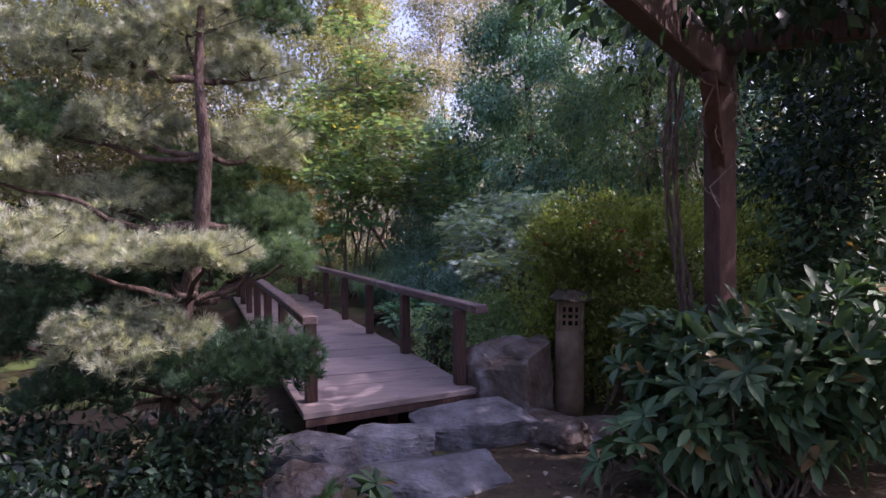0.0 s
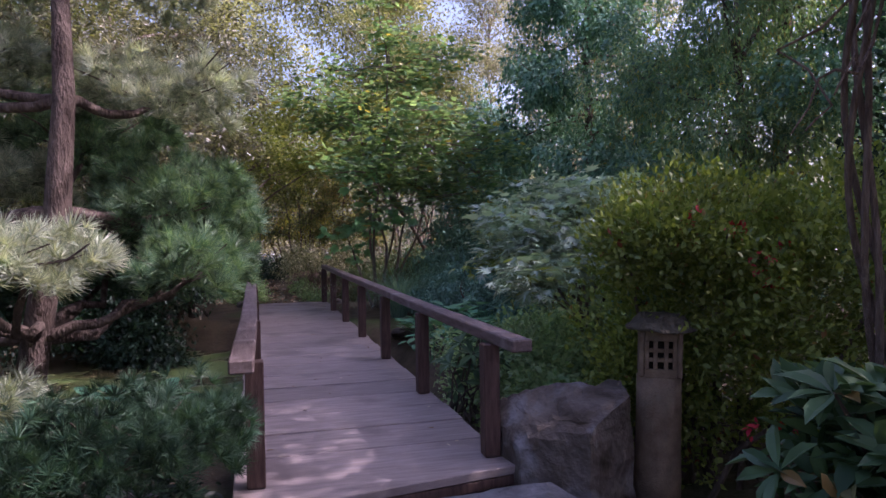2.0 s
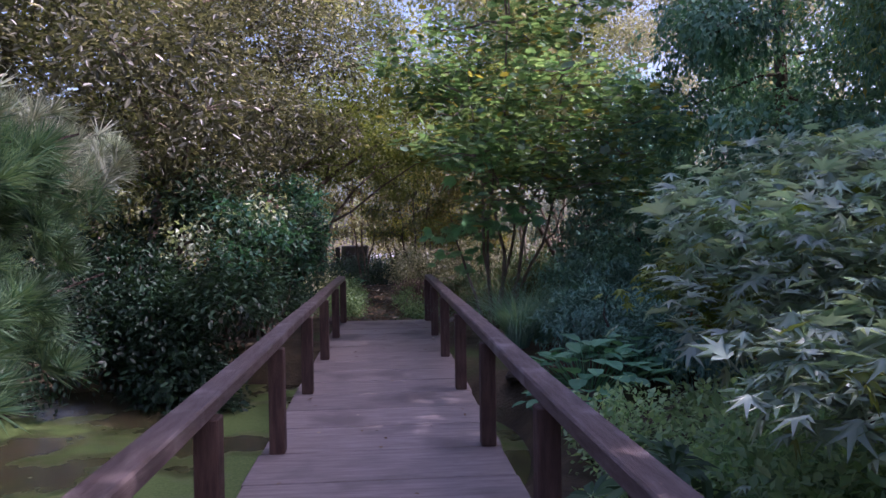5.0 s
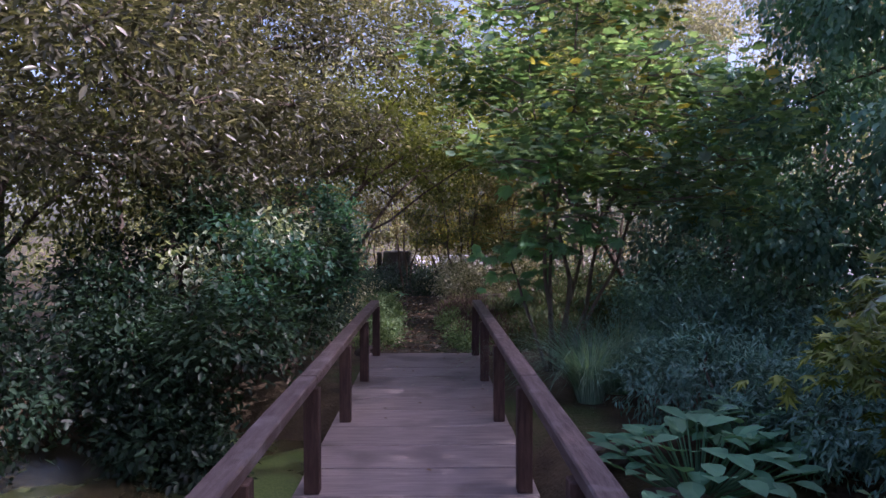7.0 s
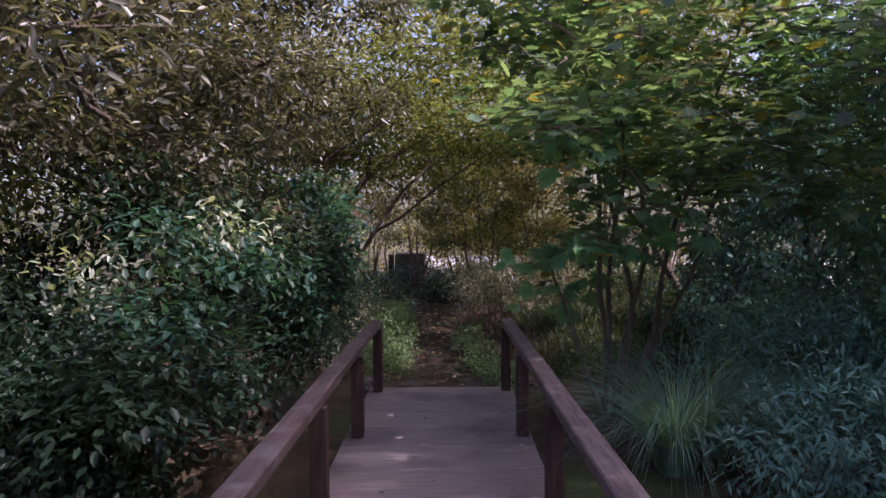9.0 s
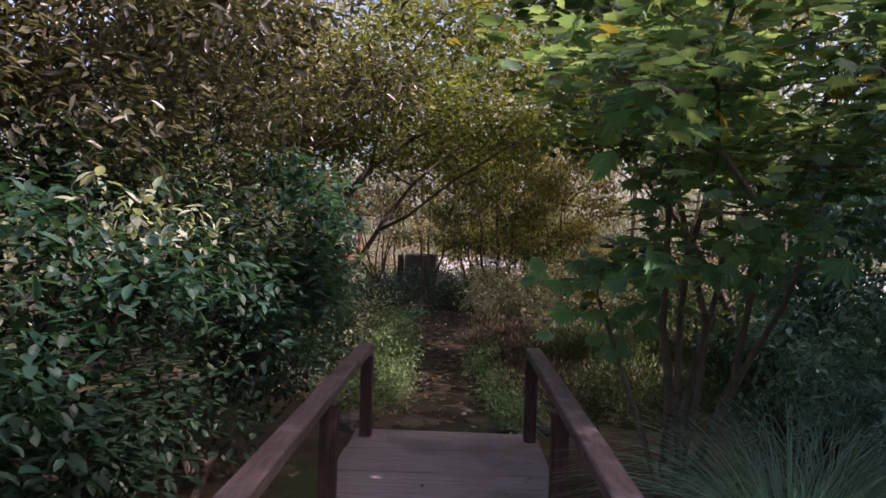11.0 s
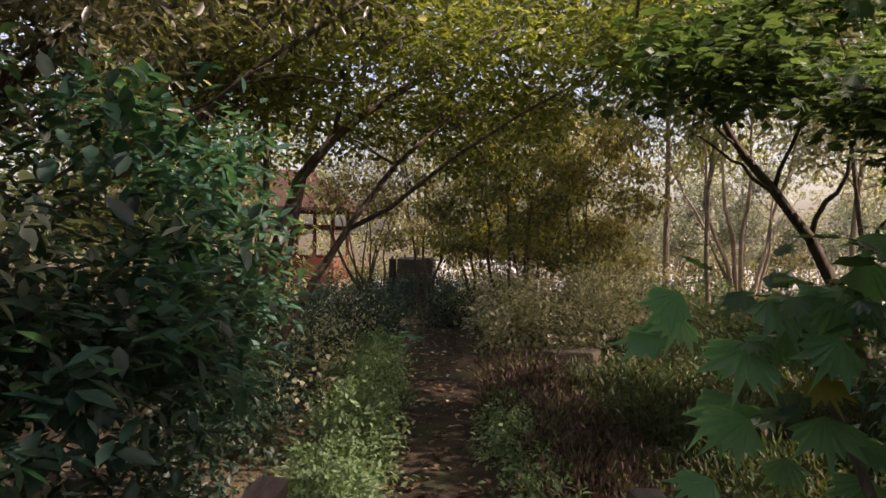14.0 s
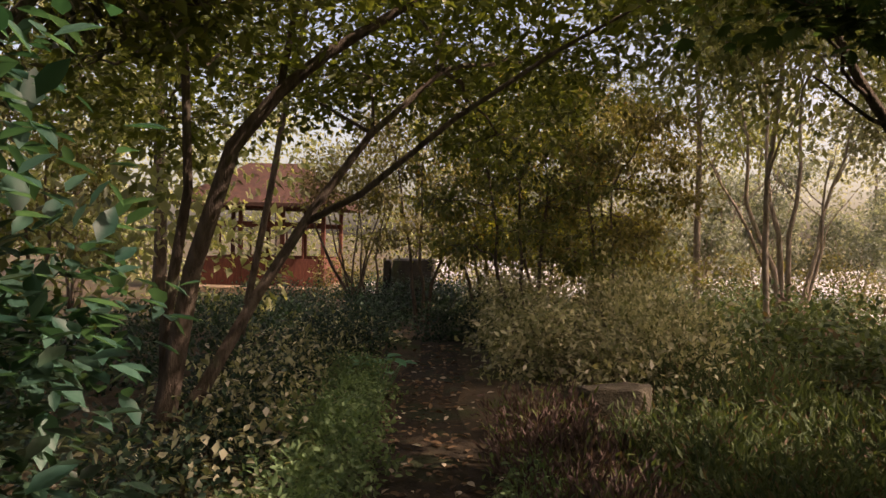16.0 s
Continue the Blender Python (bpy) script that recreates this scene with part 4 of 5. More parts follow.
def grass_clump(x, y, n, h, seed, label, mat_=None):
    rng = np.random.default_rng(seed)
    vs, fs = [], []
    z = ground_z(x, y)
    for _ in range(n):
        a = rng.random() * 2 * math.pi
        ln = h * rng.uniform(.6, 1.25)
        r0 = rng.random() ** .5 * .14
        lean = rng.uniform(.6, 1.5)
        d = np.array((math.cos(a), math.sin(a)))
        side = np.array((-d[1], d[0], 0)) * 0.0042
        b = len(vs)
        for k in range(7):
            s = k / 6
            out = r0 + lean * ln * (s ** 1.6) * .75
            zz = z + ln * (s - .55 * lean * s ** 2.6)
            c = np.array((x + d[0] * out, y + d[1] * out, zz))
            w = side * (1 - s * .9)
            vs += [tuple(c - w), tuple(c + w)]
        fs += [(b + 2 * k, b + 2 * k + 1, b + 2 * k + 3, b + 2 * k + 2) for k in range(6)]
    ob = link_mesh("ornamental_grass", vs, fs, mat_ or L_grass)
    return tagged(ob, label, "grass", kind="stuff")


grass_clump(1.78, 8.35, 800, 1.35, 3, "tall arching blue-green ornamental grass")
grass_clump(2.2, 8.8, 400, 1.35, 4, "tall arching blue-green ornamental grass")
grass_clump(-3.3, 3.3, 160, .8, 5, "thin reedy grass at the pond edge")
grass_clump(-1.9, 4.2, 16, .55, 6, "few thin reeds in the pond")
grass_clump(-3.2, -0.9, 120, .9, 8, "pale spiky grass beside the pine")

# broad-leaved maple at the far end of the bridge
ML = [(1.0, 9.0, 3.1, .7, .7, 0.17), (.9, 10.3, 3.6, .8, .8, 0.17), (1.9, 9.6, 2.35, .9, .8, 0.19), (1.4, 8.7, 2.7, .8, .8, 0.19), (2.6, 9.0, 2.9, .9, .9, 0.22), (1.9, 9.3, 3.4, 1.0, .9, 0.22), (2.7, 10.0, 2.3, .8, .8, 0.19), (1.3, 9.6, 3.9, .8, .9, 0.22), (2.3, 9.8, 4.4, .9, .9, 0.25), (3.3, 9.4, 3.5, .8, .8, 0.22), (2.0, 10.6, 3.0, .9, .7, 0.19), (1.7, 8.6, 1.9, .55, .5, 0.14), (2.9, 8.6, 2.1, .7, .6, 0.17), (1.6, 11.0, 3.8, .9, .9, 0.22), (2.0, 9.6, 5.2, .7, .7, 0.28), (1.15, 10.55, 1.45, .25, .35, 0.17), (1.7, 10.4, 1.6, .4, .4, 0.14), (.5, 9.4, 3.9, .8, .8, .2), (3.4, 8.4, 2.9, .9, .8, .2), (1.0, 8.6, 2.45, .6, .6, .15), (3.6, 9.8, 2.5, .8, .8, .2), (2.4, 8.4, 3.6, .9, .8, .2), (.9, 10.0, 4.6, .9, .8, .2), (3.0, 9.6, 4.9, .9, .8, .25), (1.6, 9.2, 5.9, .8, .8, .3)]
ML = [(a, b, c, d, e, f * .75) for a, b, c, d, e, f in ML] + [(.75, 7.9, 2.42, .4, .45, .08), (1.35, 8.85, 1.62, .4, .35, .08), (2.2, 8.3, 2.5, .6, .5, .09), (.9, 9.0, 2.75, .6, .6, .09), (3.3, 8.5, 2.5, .7, .6, .09), (3.8, 8.9, 2.0, .7, .6, .09), (3.2, 7.9, 3.1, .7, .6, .09)]
foot = (1.75, 10.1, -0.12)
stems = [bend((foot[0] + dx, foot[1] + dy, foot[2]), e, .032, .012, 9, .07, 0, k * 5.5) for k, (dx, dy, e) in enumerate([(0, 0, (1.9, 9.6, 4.6)), (-.1, .05, (1.3, 9.4, 3.4)), (.1, .0, (2.7, 9.3, 3.6)), (.05, .1, (2.2, 10.4, 3.2)), (-.15, -.1, (1.15, 10.5, 1.4)), (-.05, -.12, (1.5, 8.8, 2.6)), (.12, .1, (3.0, 10.0, 2.6))])]
maple = tree("vine_maple", "multi-stemmed maple with broad green leaves at the bridge end", "tree", foot, stems[0], stems[1:], ML, 6000, .15, L_maple, M_stem, MAPLE, seed=101, per=7, spread=.13, shell=.25, flat=.93, droop=.2, level=.4, keep=off_bridge)
me = leaf_mesh("leaf", MAPLE, L_maple_big)
rng = random.Random(8)
for k in range(92):
    b = rng.choice(((1.0, 10.45, 1.45, .3, .22, .18), (1.35, 10.5, 1.3, .45, .25, .3), (1.2, 10.6, 1.05, .4, .3, .2), (1.6, 10.4, 1.6, .35, .3, .25), (1.4, 8.85, 1.6, .35, .3, .12), (1.1, 8.7, 2.45, .5, .4, .12), (1.5, 9.4, 2.1, .5, .4, .2), (1.9, 9.0, 1.75, .4, .4, .15)))
    p = Vector((b[0] + rng.uniform(-1, 1) * b[3], b[1] + rng.uniform(-1, 1) * b[4], b[2] + rng.uniform(-1, 1) * b[5]))
    set_leaf(me, maple, p, (rng.uniform(-1, .2), rng.uniform(-1, .3), rng.uniform(-.8, 0)), (rng.uniform(-.3, .3), rng.uniform(-.9, -.2), 1), rng.uniform(.20, .31))

# dogwood along the left of the bridge end
DG = [(-1.75, 8.3, 1.45, .55, .7, .35), (-1.9, 7.3, 0.85, .6, .7, .5), (-1.6, 9.4, 1.5, .5, .6, .4), (-1.45, 10.4, 1.45, .42, .6, .45), (-1.4, 11.3, 1.3, .42, .5, .4), (-1.6, 10.2, 0.8, .5, .9, .5), (-2.6, 9.2, 1.9, .8, .9, .5), (-2.4, 10.8, 1.9, .8, .9, .5), (-1.6, 12.2, 1.1, .5, .6, .6), (-1.75, 8.6, .7, .5, .8, .5)]
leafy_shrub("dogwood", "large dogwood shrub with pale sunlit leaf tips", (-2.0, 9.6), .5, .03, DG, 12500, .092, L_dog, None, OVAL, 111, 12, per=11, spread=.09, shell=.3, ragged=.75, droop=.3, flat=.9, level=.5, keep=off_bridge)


dog = bpy.data.objects["dogwood"]
crown("pale_foliage", [(-1.70, 8.2, 1.72, .45, .5, .18), (-1.6, 9.0, 1.75, .4, .5, .18), (-2.3, 8.0, 1.4, .5, .5, .25), (-1.5, 10.2, 1.7, .3, .5, .16), (-2.4, 9.6, 2.2, .6, .6, .25), (-1.45, 11.2, 1.6, .3, .4, .12)], 900, .085, L_pale, OVAL, dog, 113, per=8, spread=.07, shell=.2, droop=.3, flat=.8, label="pale sunlit leaves at the shoot tips")
crown("near_foliage", [(-1.28, 11.5, 1.75, .36, .5, .26), (-1.5, 12.2, 2.1, .42, .5, .26), (-1.12, 10.9, 1.5, .22, .4, .2), (-1.4, 12.5, 1.4, .35, .4, .3), (-1.35, 11.8, 1.1, .35, .5, .28), (-1.15, 10.3, 1.3, .24, .4, .22), (-1.55, 11.2, 2.2, .4, .5, .2)], 1700, .115, L_dog_lit, OVAL, dog, 114, per=7, spread=.10, shell=.1, droop=.3, flat=.85, level=.6, ragged=.6, keep=off_bridge, label="broad blue-green leaves in a lit tone")
crown("side_foliage", [(-1.35, 8.2, 1.5, .35, .5, .2), (-1.6, 7.4, 1.2, .4, .4, .25), (-1.3, 9.2, 1.35, .3, .5, .22), (-1.25, 9.8, 1.0, .25, .5, .25), (-1.8, 7.9, 1.75, .4, .4, .12)], 950, .09, L_dog_lit, OVAL, dog, 115, per=8, spread=.08, shell=.1, droop=.3, flat=.85, level=.6, ragged=.6, keep=off_bridge, label="broad blue-green leaves in a lit tone")


# ---- trees ----
def big_tree(name, label, x, y, h, blobs, n, size, lmat, bark, seed, r=.14, template=DIAMOND, **kw):
    z = ground_z(x, y)
    c = (sum(b[0] for b in blobs) / len(blobs), sum(b[1] for b in blobs) / len(blobs))
    tr = bend((x, y, z - .1), (x + (c[0] - x) * .6, y + (c[1] - y) * .6, z + h), r, r * .2, 11, .04, 0, seed)
    lim = []
    for i, b in enumerate(blobs):
        k = min(range(2, 10), key=lambda j: abs(tr[j][2] - (b[2] - .8)))
        lim.append(bend(tr[k][:3], b[:3], r * .35, .014, 8, .10, .05, seed + i * 1.9))
    return tree(name, label, "tree", (x, y, z), tr, lim, blobs, n, size, lmat, bark, template, seed=seed, **kw)


def blobs_round(x, y, z0, z1, rad, k, seed, br=1.0):
    rng = random.Random(seed)
    out = []
    for i in range(k):
        s = (i + .5) / k
        w = rad * (0.45 + 0.75 * math.sin(math.pi * min(1, .12 + s * .86)))
        a = i * 2.4 + rng.uniform(-.5, .5)
        q = w * rng.uniform(.35, .9)
        out.append((x + math.cos(a) * q, y + math.sin(a) * q, z0 + (z1 - z0) * s, br * rng.uniform(.8, 1.3), br * rng.uniform(.8, 1.3), br * rng.uniform(.55, .85)))
    return out


# leaning tree over the far end, left of the walk
LT = [(-2.6, 9.8, 3.4, 1.0, 1.1, .7), (-1.6, 9.6, 3.3, .8, .9, .5), (-3.6, 9.2, 4.2, 1.2, 1.2, .8), (-2.2, 10.4, 4.6, 1.2, 1.2, .8), (-4.2, 10.8, 3.2, 1.2, 1.2, .8), (-3.2, 8.4, 2.7, .9, 1.0, .6), (-1.0, 10.8, 4.4, 1.0, 1.1, .6), (-3.4, 11.0, 5.6, 1.4, 1.4, .9), (-1.6, 11.6, 5.6, 1.2, 1.2, .8), (-4.8, 8.8, 5.2, 1.2, 1.2, .9), (-2.4, 9.2, 2.5, .7, .7, .5), (-1.9, 6.6, 2.75, .6, .6, .3), (-2.6, 6.4, 3.3, .8, .8, .45), (-3.6, 6.8, 2.6, .9, .8, .5), (-2.2, 7.6, 3.7, .9, .8, .5), (-3.4, 7.4, 4.4, 1.1, 1.0, .6), (-4.6, 7.2, 3.6, 1.1, 1.0, .6)]
big_tree("cherry_tree", "leafy tree with small leaves leaning over the path", -3.3, 10.6, 5.4, LT, 34000, .105, L_bronze, M_bark, 121, r=.10, template=LONG, per=12, spread=.13, shell=.3, droop=.35, level=.5)
CT = [(-2.2, 12.2, 3.0, .9, .8, .35), (-3.2, 12.6, 3.4, 1.0, .8, .4), (-4.2, 13.2, 2.8, 1.0, .9, .4), (-1.2, 13.0, 3.5, .9, .8, .35), (-2.6, 13.2, 4.2, 1.1, .9, .5), (-3.8, 14.2, 4.0, 1.1, 1.0, .5), (-5.0, 14.5, 3.2, 1.0, 1.0, .5), (-2.2, 14.2, 3.2, .9, .8, .35), (-3.2, 13.8, 2.5, .8, .7, .3)]
lean = big_tree("cherry_tree", "leaning tree with narrow bronze-green leaves", -4.4, 13.6, 4.2, CT, 13500, .105, L_bronze, M_bark, 122, r=.09, template=LONG, per=12, spread=.13, shell=.3, droop=.35, level=.5)
for k, (a, b, r) in enumerate([((-4.3, 13.5, .9), (-.45, 13.1, 3.55), .045), ((-4.4, 13.6, 2.2), (-1.6, 13.0, 3.9), .036), ((-4.0, 13.4, 1.3), (-1.9, 12.3, 2.5), .026), ((-2.5, 13.15, 2.25), (-1.2, 12.4, 2.75), .018), ((-1.8, 13.1, 2.75), (-.6, 13.6, 2.9), .016)]):
    v, f = tube_data([bend(a, b, r, r * .3, 10, .07, .02, 60 + k * 3.1)], 6)
    link_mesh("limb", v, f, M_bark, lean, smooth=True)
# shrubs of the far pond bank, left
for k, (x, y, z, s) in enumerate([(-3.0, 8.4, .5, .8), (-2.5, 7.5, .15, .55), (-4.2, 7.2, .9, 1.0), (-5.4, 6.2, 1.1, 1.2), (-6.2, 4.0, 1.2, 1.2), (-3.6, 9.6, .8, .9), (-6.6, 1.6, 1.1, 1.2), (-7.6, 9.4, 1.2, 1.3), (-6.6, 8.0, 1.0, 1.1)]):
    leafy_shrub("bank_shrub", "dark dense evergreen shrub on the pond bank", (x, y), .3, .025, [(x, y, z - .3, s, s * .9, s * .8), (x + .5, y - .3, z - .6, s * .7, s * .7, s * .6), (x - .4, y + .2, z + .5, s * .8, s * .8, s * .6)], 6500, .085, L_dog, None, OVAL, 130 + k, 9, per=10, spread=.09, shell=.5)
big_tree("tree", "tall tree with pale fluttering leaves over the pond", -5.4, 9.5, 7.5, blobs_round(-5.0, 9.6, 2.2, 8.5, 2.0, 14, 3, 1.15), 26000, .10, L_tree, M_bark, 141, per=12, spread=.15, shell=.3)
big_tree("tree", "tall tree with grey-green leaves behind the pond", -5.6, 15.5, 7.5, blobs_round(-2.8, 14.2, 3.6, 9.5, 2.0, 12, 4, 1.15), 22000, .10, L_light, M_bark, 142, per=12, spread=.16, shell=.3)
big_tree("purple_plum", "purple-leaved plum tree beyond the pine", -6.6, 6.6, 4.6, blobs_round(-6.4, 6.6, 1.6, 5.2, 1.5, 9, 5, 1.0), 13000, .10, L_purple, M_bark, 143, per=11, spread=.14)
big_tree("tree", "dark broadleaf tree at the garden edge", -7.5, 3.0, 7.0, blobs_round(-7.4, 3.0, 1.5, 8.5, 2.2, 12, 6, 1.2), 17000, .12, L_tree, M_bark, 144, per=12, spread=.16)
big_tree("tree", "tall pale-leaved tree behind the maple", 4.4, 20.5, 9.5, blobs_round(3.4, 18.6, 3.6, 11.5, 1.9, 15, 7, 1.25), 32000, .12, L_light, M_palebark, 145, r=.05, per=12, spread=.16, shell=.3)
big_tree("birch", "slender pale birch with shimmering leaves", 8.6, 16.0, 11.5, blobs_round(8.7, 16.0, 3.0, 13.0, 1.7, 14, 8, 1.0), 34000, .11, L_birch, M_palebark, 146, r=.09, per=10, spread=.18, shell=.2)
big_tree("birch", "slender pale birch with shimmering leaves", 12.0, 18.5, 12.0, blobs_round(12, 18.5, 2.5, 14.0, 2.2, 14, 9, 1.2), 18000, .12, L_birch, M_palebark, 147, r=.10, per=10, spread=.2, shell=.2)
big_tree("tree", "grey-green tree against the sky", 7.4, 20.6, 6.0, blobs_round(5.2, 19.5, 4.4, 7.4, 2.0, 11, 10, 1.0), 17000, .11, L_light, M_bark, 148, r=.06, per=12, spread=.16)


# drooping cedar, right of the pond
def cedar(name, label, x, y, h, rad, n, seed, lmat=L_cedar):
    rng = random.Random(seed)
    z = ground_z(x, y)
    blobs, lim = [], []
    tr = bend((x, y, z - .1), (x, y, z + h), .15, .02, 10, .02, 0, seed)
    for i in range(26):
        s = .10 + .88 * i / 26
        a = i * 2.4
        w = rad * (1 - s * .8) * rng.uniform(.7, 1.1)
        e = (x + math.cos(a) * w * .75, y + math.sin(a) * w * .75, z + h * s - .25 * w)
        blobs.append((*e, w * .45 + .18, w * .45 + .18, .42 + .10 * w))
        lim.append(bend((x, y, z + h * s), e, .03, .008, 6, .06, .06, seed + i))
    return tree(name, label, "tree", (x, y, z), tr, lim, blobs, n, .105, lmat, M_bark, DIAMOND, seed=seed, per=16, spread=.09, shell=.25, droop=.9, flat=.7)


cedar("cedar_tree", "drooping dark blue-green cedar", 6.0, 9.2, 9.2, 3.3, 78000, 151)
cedar("cedar_tree", "drooping dark blue-green cedar", 7.4, 5.4, 10.8, 3.3, 66000, 152)
# added tree: its crown stands out of view and keeps sun off the deck
big_tree("tree", "added tree with a high unseen crown shading the deck", 8.4, 2.6, 10.5, [(b[0], b[1], b[2], 1.3, 1.3, .8) for b in blobs_round(7.6, 2.8, 7.4, 11.0, 2.2, 12, 21, 1.2)], 20000, .13, L_tree, M_bark, 160, per=12, spread=.17, shell=.3)
big_tree("tree", "drooping dark green tree behind the japanese maple", 6.0, 4.4, 4.6, [(5.2, 3.9, 2.6, 1.0, .8, .6), (5.6, 4.6, 3.4, 1.1, .9, .7), (6.2, 3.8, 2.4, 1.0, .8, .7), (5.4, 4.2, 4.4, 1.0, .9, .7), (6.6, 4.6, 4.6, 1.1, 1.0, .8), (4.8, 4.6, 2.0, .8, .7, .5), (6.0, 4.2, 1.4, 1.0, .8, .7), (5.0, 5.4, 3.6, 1.0, .9, .7)], 24000, .10, L_maple, M_bark, 162, template=LANCE, per=13, spread=.12, shell=.35, droop=.7)
# this cedar takes the lighter juniper colour in place of missing sky light
cedar("cedar_tree", "small blue-green cedar beyond the juniper", 5.2, 13.0, 5.0, 2.2, 34000, 153, L_juniper)
# this crown is raised out of view so that it shades the deck
big_tree("tree", "leafy dark tree with thin stems behind the pergola", 5.4, 0.8, 7.4, blobs_round(5.4, 0.6, 5.8, 9.2, 1.9, 11, 11, 1.1), 18000, .11, L_maple, M_bark, 154, r=.07, per=12, spread=.14)
big_tree("tree", "leafy dark tree with thin stems behind the pergola", 5.4, -1.6, 5.0, blobs_round(5.2, -1.6, 1.2, 6.0, 1.6, 11, 12, 1.0), 15000, .11, L_dog, M_bark, 155, r=.07, per=12, spread=.14)
big_tree("tree", "leafy dark tree at the garden edge", 8.0, 1.5, 7.0, blobs_round(8, 1.5, 1.0, 8.0, 2.2, 11, 13, 1.2), 13000, .13, L_maple, M_bark, 156, per=12, spread=.16)
leafy_shrub("laurel_shrub", "dark glossy shrub behind the rhododendron", (3.7, -2.0), .4, .02, [(3.6, -2.0, .5, .8, .8, .8), (4.2, -1.4, .9, .8, .8, .8), (3.6, -0.9, .7, .7, .6, .8)], 7000, .10, L_rhodo, None, OVAL, 157, 9, per=9, spread=.09)
big_tree("birch", "sparse pale birch against the sky", 9.2, 24.5, 11.0, blobs_round(9.2, 24.5, 3.0, 13.5, 2.0, 15, 19, 1.2), 30000, .13, L_birch, M_palebark, 158, r=.09, per=9, spread=.25, shell=.1)
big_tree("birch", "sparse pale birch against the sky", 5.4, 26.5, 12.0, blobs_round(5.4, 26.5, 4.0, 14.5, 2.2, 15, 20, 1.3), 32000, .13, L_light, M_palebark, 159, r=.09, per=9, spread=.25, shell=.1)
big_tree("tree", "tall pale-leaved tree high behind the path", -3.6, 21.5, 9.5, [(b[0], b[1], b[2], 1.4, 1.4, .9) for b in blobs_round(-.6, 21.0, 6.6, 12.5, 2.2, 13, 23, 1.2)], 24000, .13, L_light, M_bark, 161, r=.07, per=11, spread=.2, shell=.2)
leafy_shrub("laurel_shrub", "tall dark shrub behind the pergola", (5.0, 0.2), .4, .03, [(4.6, .3, 1.5, .8, .8, .7), (5.0, -.3, 2.6, .9, .8, .7), (5.5, .6, 3.0, .9, .9, .7), (4.4, -.6, 2.0, .7, .7, .6), (5.6, -.9, 3.6, .9, .9, .7), (5.2, .9, 1.8, .8, .8, .8), (6.2, 0.2, 4.2, 1.0, 1.0, .7)], 18000, .09, L_dog, None, DIAMOND, 163, 10, per=10, spread=.1)


# ---- beyond the bridge ----
trunk = [(-2.25, 15.5, -0.2, .115), (-2.22, 15.5, 0.25, .095), (-2.1, 15.45, 0.8, .075), (-1.98, 15.4, 1.4, .068), (-1.68, 15.35, 2.3, .06), (-1.35, 15.35, 2.7, .05), (-1.02, 15.37, 2.98, .042), (-0.4, 15.4, 3.38, .03), (0.5, 15.5, 4.0, .015)]
limbs = [[(-2.22, 15.5, .1, .07), (-1.95, 15.6, .5, .06), (-1.6, 15.75, 1.2, .05), (-1.18, 15.84, 1.9, .042), (-0.75, 15.9, 2.5, .032), (-.2, 15.9, 3.0, .02)],
         [(-1.3, 15.84, 1.75, .03), (-.8, 15.7, 2.0, .026), (-.1, 15.5, 2.55, .02), (.6, 15.3, 3.0, .015), (1.5, 15.2, 3.5, .008)],
         [(-2.2, 15.5, .3, .06), (-2.25, 15.6, 1.0, .05), (-2.1, 15.6, 2.0, .04), (-2.1, 15.5, 3.0, .03), (-2.2, 15.4, 4.2, .015)],
         [(-1.35, 15.35, 2.7, .03), (-1.2, 15.2, 3.3, .025), (-1.0, 15.1, 4.0, .012)]]
blobs = [(-2.0, 14.6, 3.3, 1.0, .9, .5), (-.8, 14.9, 3.6, 1.0, .9, .5), (.4, 15.2, 3.6, 1.0, 1.0, .4), (1.4, 15.2, 3.6, .9, .9, .4), (-3.2, 15.6, 4.0, 1.1, 1.0, .6), (-1.2, 15.8, 4.6, 1.3, 1.1, .6), (.6, 16.2, 4.6, 1.2, 1.0, .5), (2.2, 15.8, 4.2, 1.0, .9, .5), (-.2, 13.6, 4.5, 1.2, 1.0, .5), (1.6, 13.4, 4.6, 1.1, 1.0, .5), (-.4, 17.6, 4.4, 1.4, 1.2, .5), (1.6, 17.8, 4.8, 1.3, 1.2, .5), (-2.4, 17.4, 4.6, 1.3, 1.2, .6), (-.8, 16.2, 3.0, .7, .6, .25), (.5, 16.4, 3.2, .8, .6, .25), (-3.8, 17.0, 3.2, 1.0, 1.0, .6), (-2.7, 16.6, 2.7, .8, .7, .3), (-1.7, 17.0, 3.0, .9, .7, .3), (-.6, 17.6, 3.4, 1.0, .8, .3), (-1.6, 14.4, 3.0, .7, .5, .25), (.3, 17.2, 2.7, .8, .7, .25), (-2.0, 18.4, 3.6, 1.2, 1.0, .4), (-3.6, 19, 4.2, 1.3, 1.2, .6), (.8, 18.8, 3.8, 1.2, 1.0, .4), (-.6, 19.4, 4.8, 1.5, 1.2, .6)]
tree("bent_tree", "multi-stemmed tree with smooth curving dark limbs", "tree", (-2.25, 15.5, -.2), trunk, limbs, blobs, 44000, .10, L_canopy, M_bark, DIAMOND, seed=201, per=11, spread=.14, shell=.25, droop=.3, level=.45)
